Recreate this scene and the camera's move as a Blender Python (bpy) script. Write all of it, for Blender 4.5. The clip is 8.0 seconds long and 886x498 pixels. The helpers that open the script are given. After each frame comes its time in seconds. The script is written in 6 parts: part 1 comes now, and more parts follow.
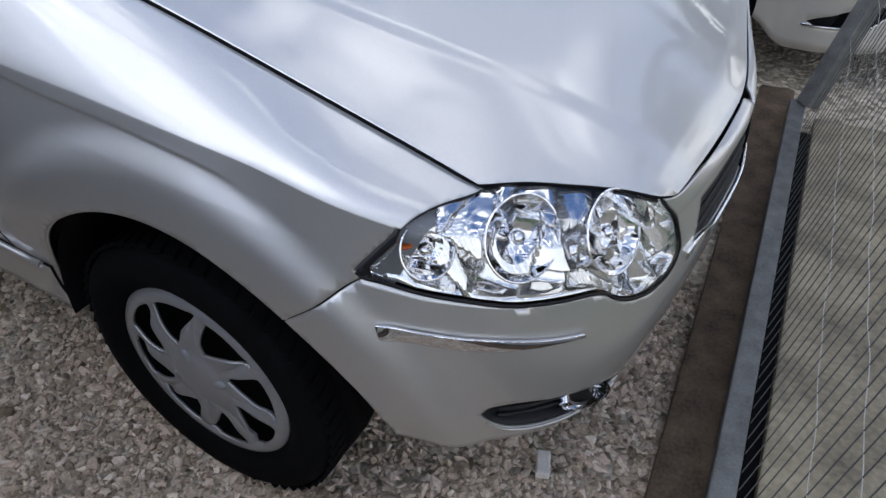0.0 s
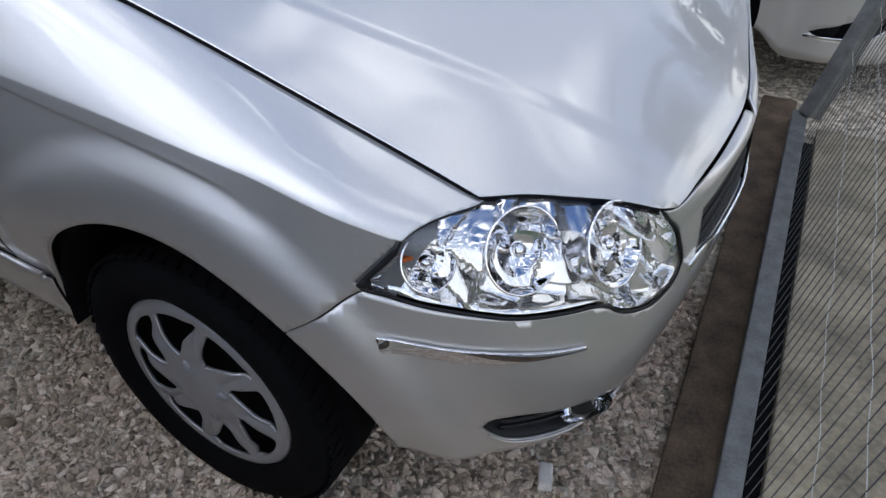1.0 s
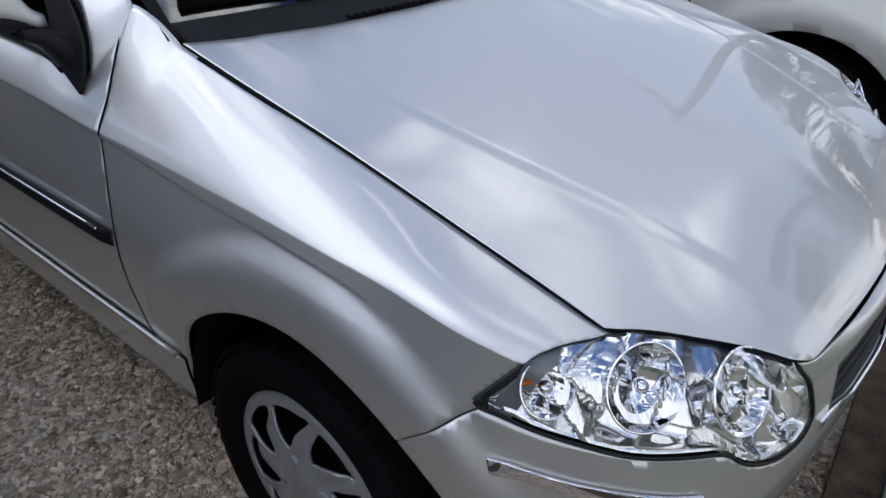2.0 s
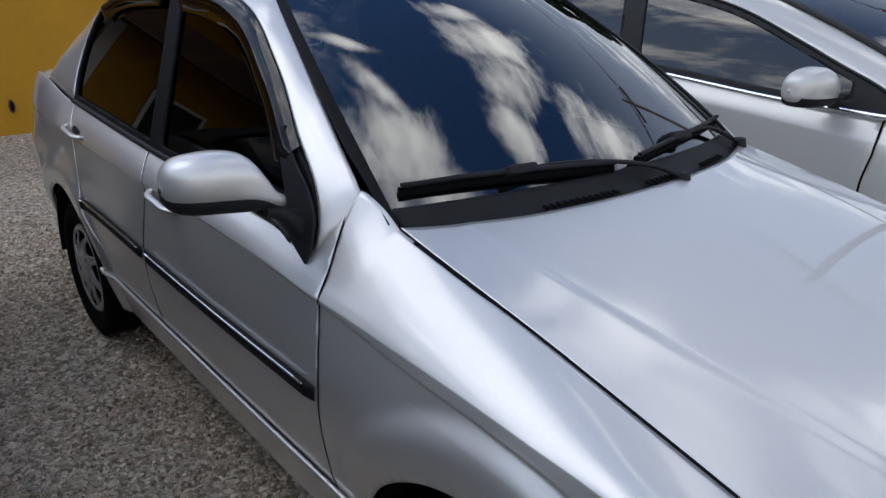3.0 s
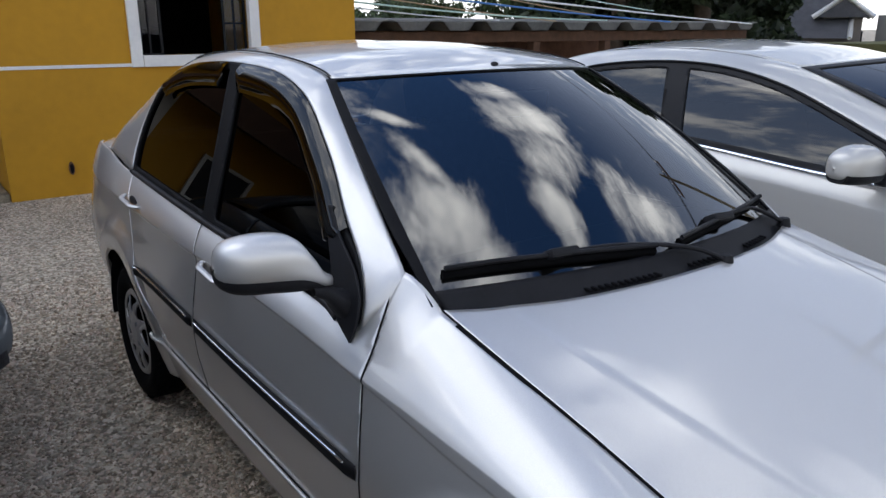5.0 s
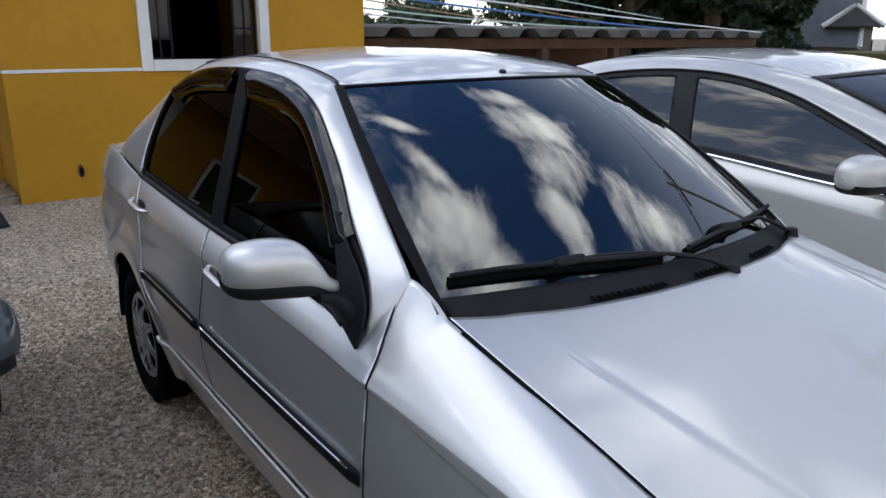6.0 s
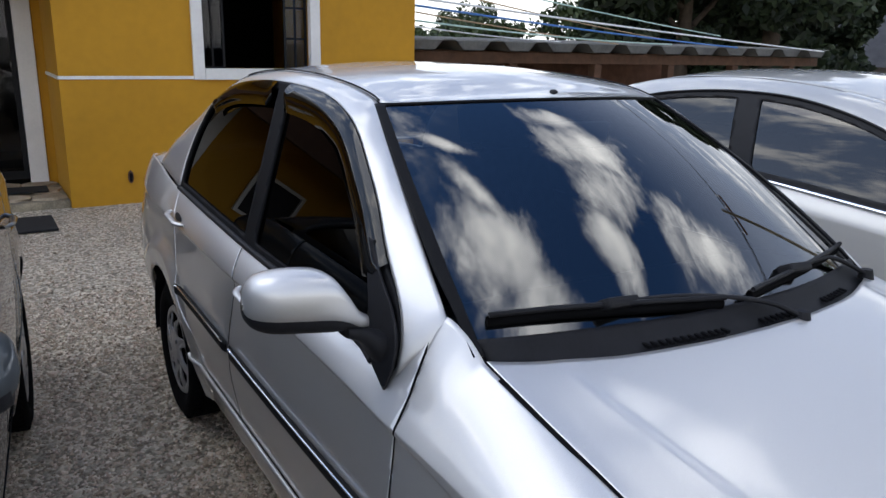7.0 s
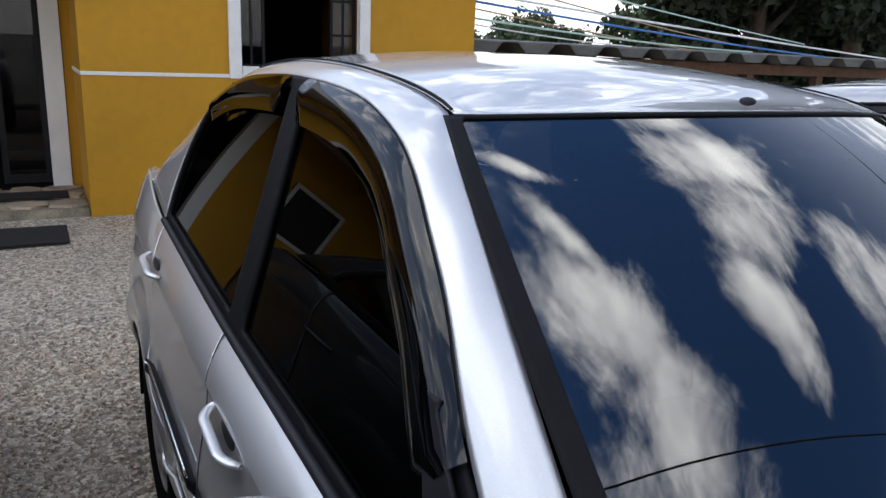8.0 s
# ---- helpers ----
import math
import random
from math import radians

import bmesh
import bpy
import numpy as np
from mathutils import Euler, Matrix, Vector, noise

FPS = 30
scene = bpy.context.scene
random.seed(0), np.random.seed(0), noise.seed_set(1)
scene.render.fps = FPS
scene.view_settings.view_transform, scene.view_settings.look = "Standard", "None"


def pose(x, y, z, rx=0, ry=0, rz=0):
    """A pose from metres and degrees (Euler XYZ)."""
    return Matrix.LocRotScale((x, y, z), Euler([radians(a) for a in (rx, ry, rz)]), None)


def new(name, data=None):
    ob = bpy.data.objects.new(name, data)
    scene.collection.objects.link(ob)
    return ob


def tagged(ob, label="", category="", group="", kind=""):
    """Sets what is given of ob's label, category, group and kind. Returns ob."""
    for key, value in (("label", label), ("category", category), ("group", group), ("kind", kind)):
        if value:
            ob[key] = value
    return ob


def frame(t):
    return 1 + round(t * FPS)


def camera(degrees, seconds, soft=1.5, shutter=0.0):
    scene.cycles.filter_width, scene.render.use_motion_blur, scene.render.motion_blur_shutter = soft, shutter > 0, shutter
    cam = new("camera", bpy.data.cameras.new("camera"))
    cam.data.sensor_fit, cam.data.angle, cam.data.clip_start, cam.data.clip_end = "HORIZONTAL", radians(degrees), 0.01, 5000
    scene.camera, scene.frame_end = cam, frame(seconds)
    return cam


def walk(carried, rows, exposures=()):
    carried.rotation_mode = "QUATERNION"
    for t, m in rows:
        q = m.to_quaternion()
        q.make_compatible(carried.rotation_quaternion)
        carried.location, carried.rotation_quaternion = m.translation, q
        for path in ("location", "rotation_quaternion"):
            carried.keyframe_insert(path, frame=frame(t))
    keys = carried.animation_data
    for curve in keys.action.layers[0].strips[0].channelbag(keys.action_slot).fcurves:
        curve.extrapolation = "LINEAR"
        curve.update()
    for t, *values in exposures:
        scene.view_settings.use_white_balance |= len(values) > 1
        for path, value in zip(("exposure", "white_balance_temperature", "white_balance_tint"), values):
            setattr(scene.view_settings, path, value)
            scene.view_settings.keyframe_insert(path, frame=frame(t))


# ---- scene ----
# Camera: world origin on the ground under the silver car's front axle, x to its nose, y to its left.
cam = camera(61.0, 8.0)
ROWS = [
    (0.0, 0.839, -1.303, 1.305, 50.14, 0.34, 30.33),
    (0.5, 0.837, -1.301, 1.305, 50.45, 0.58, 30.72),
    (1.0, 0.840, -1.299, 1.308, 50.83, 0.48, 30.54),
    (1.2, 0.839, -1.299, 1.310, 51.35, 0.38, 31.00),
    (2.3, 0.806, -1.363, 1.355, 62.56, 0.03, 44.19),
    (2.5, 0.781, -1.402, 1.389, 64.03, -0.00, 45.98),
    (3.0, 0.751, -1.443, 1.459, 69.15, -0.14, 50.49),
    (3.5, 0.745, -1.464, 1.513, 72.45, -0.89, 52.49),
    (4.0, 0.748, -1.465, 1.518, 73.26, -0.54, 52.80),
    (5.5, 0.757, -1.450, 1.515, 73.65, -0.06, 54.09),
    (6.0, 0.757, -1.453, 1.519, 73.97, -0.37, 54.32),
    (6.5, 0.753, -1.439, 1.517, 73.91, -0.41, 54.79),
    (7.0, 0.656, -1.370, 1.530, 74.79, -1.34, 58.13),
    (7.5, 0.323, -1.191, 1.531, 74.50, -2.94, 61.66),
    (8.0, -0.119, -1.007, 1.473, 75.09, -2.38, 61.97),
]
walk(cam, [(t, pose(x, y, z, rx, ry, rz)) for t, x, y, z, rx, ry, rz in ROWS],
     [(0.0, 0.16), (1.2, 0.16), (2.5, -0.05), (4.0, 0.05), (5.5, 0.07), (7.0, 0.20), (8.0, 0.32)])

# ---- light ----
SUN_EL, SUN_AZ = radians(52), radians(222)
EXPOSURE = 0.1
scene.view_settings.exposure = EXPOSURE


# ovals of cloud on a plane overhead: middle x, y, half length, half width, turn in degrees
CLOUD_BANKS = (
    (-0.13, 0.195, 0.13, 0.030, 14), (0.04, 0.175, 0.18, 0.122, 10), (0.23, 0.215, 0.20, 0.130, 8), (-0.29, 0.20, 0.09, 0.022, 40),
    (-0.25, 0.64, 0.12, 0.22, 5), (-0.07, 0.57, 0.14, 0.14, 10), (0.10, 0.49, 0.16, 0.075, 14), (-0.37, 0.58, 0.06, 0.11, 0), (0.10, 0.93, 0.20, 0.22, 0),
)


def build_world():
    world = bpy.data.worlds.new("sky")
    scene.world = world
    world.use_nodes = True
    nt = world.node_tree
    nt.nodes.clear()
    n = nt.nodes.new
    out, back, sky = n("ShaderNodeOutputWorld"), n("ShaderNodeBackground"), n("ShaderNodeTexSky")
    sky.sky_type, sky.sun_disc, sky.sun_elevation, sky.sun_rotation = "NISHITA", False, SUN_EL, SUN_AZ
    sky.air_density, sky.dust_density, sky.ozone_density = 1.0, 0.6, 1.5
    geo, sep = n("ShaderNodeTexCoord"), n("ShaderNodeSeparateXYZ")
    nt.links.new(geo.outputs["Generated"], sep.inputs[0])
    lift = n("ShaderNodeMath")
    lift.operation = "MAXIMUM"
    lift.inputs[1].default_value = 0.0
    nt.links.new(sep.outputs[2], lift.inputs[0])
    add = n("ShaderNodeMath")
    add.inputs[1].default_value = 0.22
    nt.links.new(lift.outputs[0], add.inputs[0])
    comb = n("ShaderNodeCombineXYZ")
    for k in range(2):
        div = n("ShaderNodeMath")
        div.operation = "DIVIDE"
        nt.links.new(sep.outputs[k], div.inputs[0])
        nt.links.new(add.outputs[0], div.inputs[1])
        nt.links.new(div.outputs[0], comb.inputs[k])
    # broken streaks all round, by noise stretched along the wind
    turn = n("ShaderNodeMapping")
    turn.inputs["Rotation"].default_value = (0, 0, radians(-12))
    turn.inputs["Scale"].default_value = (0.55, 1.0, 1.0)
    turn.inputs["Location"].default_value = (0.35, 1.2, 0)
    nt.links.new(comb.outputs[0], turn.inputs[0])
    cloud, fine = n("ShaderNodeTexNoise"), n("ShaderNodeTexNoise")
    cloud.inputs["Scale"].default_value, cloud.inputs["Detail"].default_value, cloud.inputs["Roughness"].default_value = 6.5, 12, 0.66
    cloud.inputs["Distortion"].default_value = 0.25
    fine.inputs["Scale"].default_value, fine.inputs["Detail"].default_value = 6.0, 6
    nt.links.new(turn.outputs[0], cloud.inputs["Vector"])
    nt.links.new(turn.outputs[0], fine.inputs["Vector"])

    def calc(op, a, b=None, c=None):
        m = n("ShaderNodeMath")
        m.operation = op
        for k, x in enumerate((a, b, c)):
            if x is None:
                continue
            if isinstance(x, (int, float)):
                m.inputs[k].default_value = x
            else:
                nt.links.new(x, m.inputs[k])
        return m.outputs[0]

    def bank(cx, cy, rx, ry, deg):
        """Distance from the middle of an oval bank of cloud, 1 at its rim."""
        m, ln = n("ShaderNodeMapping"), n("ShaderNodeVectorMath")
        m.vector_type, ln.operation = "TEXTURE", "LENGTH"
        m.inputs["Location"].default_value, m.inputs["Rotation"].default_value, m.inputs["Scale"].default_value = (cx, cy, 0), (0, 0, radians(deg)), (rx, ry, 1)
        nt.links.new(comb.outputs[0], m.inputs[0])
        nt.links.new(m.outputs[0], ln.inputs[0])
        return ln.outputs["Value"]

    # the banks of cloud that stand high over the yard
    field = None
    for b in CLOUD_BANKS:
        d = calc("SUBTRACT", 1.0, bank(*b))
        field = d if field is None else calc("SMOOTH_MAX", field, d, 0.12)
    ragged = calc("MULTIPLY_ADD", calc("SUBTRACT", cloud.outputs[0], 0.5), 3.2, calc("MAXIMUM", field, -0.8))
    over = n("ShaderNodeMapRange")
    over.interpolation_type = "SMOOTHSTEP"
    over.inputs["From Min"].default_value, over.inputs["From Max"].default_value = -0.10, 0.95
    nt.links.new(ragged, over.inputs["Value"])
    around = n("ShaderNodeMapRange")
    around.interpolation_type = "SMOOTHSTEP"
    around.inputs["From Min"].default_value, around.inputs["From Max"].default_value = 0.48, 0.64
    nt.links.new(cloud.outputs[0], around.inputs["Value"])
    away = n("ShaderNodeMapRange")
    away.inputs["From Min"].default_value, away.inputs["From Max"].default_value = 0.85, 1.15
    nt.links.new(bank(0.0, 1.05, 0.70, 1.15, 0), away.inputs["Value"])
    cover = calc("MAXIMUM", over.outputs[0], calc("MULTIPLY", around.outputs[0], away.outputs[0]))
    shade = n("ShaderNodeValToRGB")
    shade.color_ramp.elements[0].position, shade.color_ramp.elements[1].position = 0.3, 0.7
    shade.color_ramp.elements[0].color, shade.color_ramp.elements[1].color = (15.0, 15.5, 16.6, 1), (38.0, 38.0, 37.4, 1)
    nt.links.new(fine.outputs[0], shade.inputs[0])
    mix = n("ShaderNodeMixRGB")
    nt.links.new(cover, mix.inputs[0])
    deep = n("ShaderNodeMixRGB")
    deep.blend_type, deep.inputs[0].default_value, deep.inputs[2].default_value = "MULTIPLY", 1.0, (0.62, 0.96, 1.36, 1)
    nt.links.new(sky.outputs[0], deep.inputs[1])
    nt.links.new(deep.outputs[0], mix.inputs[1])
    nt.links.new(shade.outputs[0], mix.inputs[2])
    # thin even veil at middle height, bright haze near the horizon
    vm = n("ShaderNodeMapRange")
    vm.inputs["From Min"].default_value, vm.inputs["From Max"].default_value = 0.74, 0.42
    vm.inputs["To Max"].default_value = 0.50
    nt.links.new(sep.outputs[2], vm.inputs["Value"])
    veil = n("ShaderNodeMixRGB")
    veil.inputs[2].default_value = (8.6, 9.4, 11.0, 1)
    nt.links.new(vm.outputs[0], veil.inputs[0])
    nt.links.new(mix.outputs[0], veil.inputs[1])
    hz = n("ShaderNodeMapRange")
    hz.inputs["From Min"].default_value, hz.inputs["From Max"].default_value = 0.34, 0.04
    nt.links.new(sep.outputs[2], hz.inputs["Value"])
    haze = n("ShaderNodeMixRGB")
    haze.inputs[2].default_value = (14.5, 14.6, 14.6, 1)
    nt.links.new(hz.outputs[0], haze.inputs[0])
    nt.links.new(veil.outputs[0], haze.inputs[1])
    nt.links.new(haze.outputs[0], back.inputs[0])
    back.inputs[1].default_value = 0.105
    nt.links.new(back.outputs[0], out.inputs[0])


build_world()
sun = new("sun", bpy.data.lights.new("sun", "SUN"))
sun.data.energy, sun.data.angle, sun.data.color = 0.55, radians(40), (1.0, 0.95, 0.88)
sun.rotation_euler = (radians(90) - SUN_EL, 0, math.pi - SUN_AZ)


# ---- materials ----
def material(name, color, rough=0.5, metal=0.0, coat=0.0, spec=0.5, vary=0.0, scale=20.0, bump=0.0, bump_scale=200.0, per_object=0.0, color2=None, detail=6.0):
    m = bpy.data.materials.new(name)
    m.use_nodes = True
    nt = m.node_tree
    b = nt.nodes["Principled BSDF"]
    b.inputs["Base Color"].default_value = (*color, 1)
    b.inputs["Roughness"].default_value, b.inputs["Metallic"].default_value = rough, metal
    b.inputs["Specular IOR Level"].default_value = spec
    b.inputs["Coat Weight"].default_value, b.inputs["Coat Roughness"].default_value = coat, 0.03
    tc = nt.nodes.new("ShaderNodeTexCoord")
    if vary or color2:
        big, small = nt.nodes.new("ShaderNodeTexNoise"), nt.nodes.new("ShaderNodeTexNoise")
        big.inputs["Scale"].default_value, small.inputs["Scale"].default_value = scale, scale * 9
        big.inputs["Detail"].default_value, small.inputs["Detail"].default_value = detail, detail
        ramp = nt.nodes.new("ShaderNodeValToRGB")
        lo = [max(0, c * (1 - vary)) for c in color]
        hi = list(color2) if color2 else [min(1, c * (1 + vary)) for c in color]
        ramp.color_ramp.elements[0].position, ramp.color_ramp.elements[1].position = 0.3, 0.7
        ramp.color_ramp.elements[0].color, ramp.color_ramp.elements[1].color = (*lo, 1), (*hi, 1)
        avg = nt.nodes.new("ShaderNodeMath")
        avg.operation = "MULTIPLY_ADD"
        avg.inputs[1].default_value = 0.35
        half = nt.nodes.new("ShaderNodeMath")
        half.operation = "MULTIPLY"
        half.inputs[1].default_value = 0.65
        for t in (big, small):
            nt.links.new(tc.outputs["Object"], t.inputs["Vector"])
        nt.links.new(big.outputs[0], half.inputs[0])
        nt.links.new(small.outputs[0], avg.inputs[0])
        nt.links.new(half.outputs[0], avg.inputs[2])
        last = avg.outputs[0]
        if per_object:
            info, pa = nt.nodes.new("ShaderNodeObjectInfo"), nt.nodes.new("ShaderNodeMath")
            pa.operation = "MULTIPLY_ADD"
            pa.inputs[1].default_value = per_object
            nt.links.new(info.outputs["Random"], pa.inputs[0])
            nt.links.new(last, pa.inputs[2])
            last = pa.outputs[0]
        nt.links.new(last, ramp.inputs[0])
        nt.links.new(ramp.outputs[0], b.inputs["Base Color"])
    if bump:
        bt, bn = nt.nodes.new("ShaderNodeTexNoise"), nt.nodes.new("ShaderNodeBump")
        bt.inputs["Scale"].default_value, bt.inputs["Detail"].default_value = bump_scale, 4
        bn.inputs["Strength"].default_value, bn.inputs["Distance"].default_value = 1.0, bump
        nt.links.new(tc.outputs["Object"], bt.inputs["Vector"])
        nt.links.new(bt.outputs[0], bn.inputs["Height"])
        nt.links.new(bn.outputs[0], b.inputs["Normal"])
    return m


def car_paint(name, color, metal=0.84, rough=0.46):
    m = material(name, color, rough=rough, metal=metal, coat=1.0)
    nt = m.node_tree
    b = nt.nodes["Principled BSDF"]
    tc, flake, ramp = nt.nodes.new("ShaderNodeTexCoord"), nt.nodes.new("ShaderNodeTexVoronoi"), nt.nodes.new("ShaderNodeValToRGB")
    flake.inputs["Scale"].default_value = 2600
    ramp.color_ramp.elements[0].color = (*[c * 0.86 for c in color], 1)
    ramp.color_ramp.elements[1].color = (*[min(1, c * 1.12) for c in color], 1)
    sepc = nt.nodes.new("ShaderNodeSeparateColor")
    nt.links.new(tc.outputs["Object"], flake.inputs["Vector"])
    nt.links.new(flake.outputs["Color"], sepc.inputs[0])
    nt.links.new(sepc.outputs[0], ramp.inputs[0])
    nt.links.new(ramp.outputs[0], b.inputs["Base Color"])
    b.inputs["Coat IOR"].default_value = 1.58
    # faint dust on the clear coat
    dust, dr = nt.nodes.new("ShaderNodeTexNoise"), nt.nodes.new("ShaderNodeMapRange")
    dust.inputs["Scale"].default_value, dust.inputs["Detail"].default_value = 6, 8
    dr.inputs["To Min"].default_value, dr.inputs["To Max"].default_value = 0.008, 0.03
    nt.links.new(tc.outputs["Object"], dust.inputs["Vector"])
    nt.links.new(dust.outputs[0], dr.inputs["Value"])
    nt.links.new(dr.outputs[0], b.inputs["Coat Roughness"])
    return m


def glass(name, tint, ior=1.5, rough=0.0):
    """A thin pane: tinted see-through, with mirror gloss that grows at grazing angles."""
    m = bpy.data.materials.new(name)
    m.use_nodes = True
    nt = m.node_tree
    nt.nodes.clear()
    out, mix, clear, gloss, fr = (nt.nodes.new("ShaderNode" + k) for k in ("OutputMaterial", "MixShader", "BsdfTransparent", "BsdfGlossy", "Fresnel"))
    clear.inputs[0].default_value = (*tint, 1)
    gloss.inputs["Roughness"].default_value = rough
    gloss.inputs["Color"].default_value = (1, 1, 1, 1)
    fr.inputs["IOR"].default_value = ior
    nt.links.new(fr.outputs[0], mix.inputs[0])
    nt.links.new(clear.outputs[0], mix.inputs[1])
    nt.links.new(gloss.outputs[0], mix.inputs[2])
    nt.links.new(mix.outputs[0], out.inputs[0])
    return m


SILVER = car_paint("silver metallic paint", (0.630, 0.62, 0.610))
PEARL = car_paint("pearl white paint", (0.57, 0.555, 0.525), metal=0.35, rough=0.4)
SLATE = car_paint("grey metallic paint", (0.09, 0.105, 0.12))
PLASTIC = material("black plastic", (0.011, 0.011, 0.013), rough=0.55, spec=0.2, vary=0.3, scale=12, bump=0.0004, bump_scale=900)
SATIN = material("satin black trim", (0.013, 0.013, 0.015), rough=0.5, spec=0.25, vary=0.2, scale=10)
SEAL = material("black rubber seal", (0.008, 0.008, 0.009), rough=0.6, spec=0.10, vary=0.2, scale=14)
# besides the underbody, this near-black stands in for shade in gaps and the office
DARK = material("near-black underbody and painted shade", (0.006, 0.006, 0.007), rough=0.9, spec=0.1)
RUBBER = material("tyre rubber", (0.004, 0.004, 0.0045), rough=0.9, spec=0.06, vary=0.35, scale=9, bump=0.0006, bump_scale=300)
CHROME = material("chrome", (0.82, 0.83, 0.85), rough=0.04, metal=1.0)
LAMP_SILVER = material("bright metallised plastic", (0.93, 0.93, 0.94), rough=0.07, metal=0.93, spec=0.7)
REFLECTOR = material("polished reflector", (0.93, 0.93, 0.95), rough=0.04, metal=1.0)
CAP = material("silver wheel cover paint", (0.33, 0.33, 0.34), rough=0.36, metal=0.55, vary=0.12, scale=14)
LAMP_GREY = material("grey lamp housing", (0.19, 0.195, 0.205), rough=0.4, metal=0.0, vary=0.1, scale=15)
ORANGE = material("amber bulb", (0.62, 0.14, 0.03), rough=0.15, vary=0.2, scale=50)
LENS = glass("clear lamp lens", (0.93, 0.94, 0.95), 1.35)
WINDSCREEN = glass("tinted windscreen glass", (0.17, 0.20, 0.22), 2.1)
DARK_GLASS = glass("dark film glass", (0.006, 0.006, 0.007), 1.19)
TINT_GLASS = glass("tinted side glass", (0.03, 0.032, 0.035), 1.75)
VISOR = glass("smoked acrylic visor", (0.022, 0.022, 0.03), 1.42, 0.03)
MIRROR_BACK = material("pale grey plastic", (0.62, 0.63, 0.64), rough=0.5, vary=0.05, scale=8)
FABRIC = material("grey seat fabric", (0.035, 0.036, 0.04), rough=0.9, vary=0.4, scale=30, bump=0.001, bump_scale=500)
DASH = material("dark dashboard plastic", (0.025, 0.026, 0.03), rough=0.65, vary=0.25, scale=10)
YELLOW = material("yellow painted plaster", (0.45, 0.222, 0.005), rough=0.75, vary=0.13, scale=1.3, bump=0.0012, bump_scale=90)
WHITE = material("white painted trim", (0.72, 0.71, 0.69), rough=0.55, vary=0.08, scale=5, bump=0.0006, bump_scale=70)
BLACK_FRAME = material("black steel window frame", (0.009, 0.009, 0.010), rough=0.6, spec=0.2, vary=0.2, scale=8)
PANE = glass("window pane", (0.45, 0.47, 0.47), 1.38)
CONCRETE = material("weathered concrete", (0.250, 0.212, 0.148), rough=0.9, vary=0.6, scale=7, bump=0.002, bump_scale=60)
KERB = material("mossy brown concrete", (0.050, 0.030, 0.017), rough=0.95, vary=0.6, scale=14, bump=0.005, bump_scale=60, color2=(0.150, 0.105, 0.066))
STEEL = material("galvanised steel", (0.145, 0.148, 0.145), rough=0.55, metal=0.5, vary=0.4, scale=22, bump=0.0008, bump_scale=60)
WIRE_DARK = material("dark coated wire", (0.045, 0.045, 0.042), rough=0.6, vary=0.3, scale=40)
WIRE_LIGHT = material("bare zinc wire", (0.40, 0.40, 0.37), rough=0.6, metal=0.3, vary=0.2, scale=40)
GRASS = material("grass", (0.05, 0.085, 0.025), rough=0.9, vary=0.5, scale=6)
DRY_GRASS = material("dry grass", (0.14, 0.135, 0.055), rough=0.95, vary=0.45, scale=3, bump=0.02, bump_scale=12)
ASBESTOS = material("grey fibre cement", (0.12, 0.118, 0.110), rough=0.95, vary=0.35, scale=2.5, bump=0.003, bump_scale=25)
RAW_BRICK = material("raw brick", (0.16, 0.075, 0.045), rough=0.95, vary=0.4, scale=5, bump=0.003, bump_scale=40)
POST_WOOD = material("brown timber", (0.10, 0.05, 0.028), rough=0.85, vary=0.35, scale=7)
STONE_STEP = material("flagstone", (0.33, 0.27, 0.19), rough=0.85, vary=0.4, scale=6, bump=0.004, bump_scale=30, per_object=0.3)
MAT = material("black rubber mat", (0.012, 0.012, 0.013), rough=0.95, vary=0.3, scale=30)
BARK = material("bark", (0.09, 0.065, 0.045), rough=0.95, vary=0.4, scale=8, bump=0.01, bump_scale=20)
TAPE_WHITE = material("white plastic streamer", (0.72, 0.74, 0.76), rough=0.45, vary=0.08, scale=20)
TAPE_BLUE = material("blue plastic streamer", (0.05, 0.18, 0.50), rough=0.45, vary=0.1, scale=20)
TAPE_TAN = material("tan rope", (0.40, 0.28, 0.17), rough=0.8, vary=0.2, scale=40)
TAPE_GREEN = material("pale green streamer", (0.45, 0.62, 0.55), rough=0.5, vary=0.1, scale=20)
ROOF_GREY = material("grey roof shingle", (0.10, 0.10, 0.11), rough=0.9, vary=0.25, scale=3)
PALE_STONE = material("pale flat stone", (0.66, 0.62, 0.56), rough=0.85, vary=0.2, scale=30, bump=0.001, bump_scale=120)
HOUSE_WALL = material("pale render", (0.27, 0.262, 0.25), rough=0.85, vary=0.15, scale=0.8)
HOUSE_TAUPE = material("taupe render", (0.22, 0.19, 0.175), rough=0.85, vary=0.15, scale=0.8)


def leaf_material(name, a, b):
    m = material(name, a, rough=0.6)
    nt = m.node_tree
    geo, ramp = nt.nodes.new("ShaderNodeNewGeometry"), nt.nodes.new("ShaderNodeValToRGB")
    ramp.color_ramp.elements[0].color, ramp.color_ramp.elements[1].color = (*a, 1), (*b, 1)
    nt.links.new(geo.outputs["Random Per Island"], ramp.inputs[0])
    nt.links.new(ramp.outputs[0], nt.nodes["Principled BSDF"].inputs["Base Color"])
    return m


LEAF = leaf_material("leaves", (0.018, 0.035, 0.012), (0.075, 0.11, 0.03))
LEAF_DARK = leaf_material("dark leaves", (0.010, 0.018, 0.009), (0.035, 0.055, 0.02))


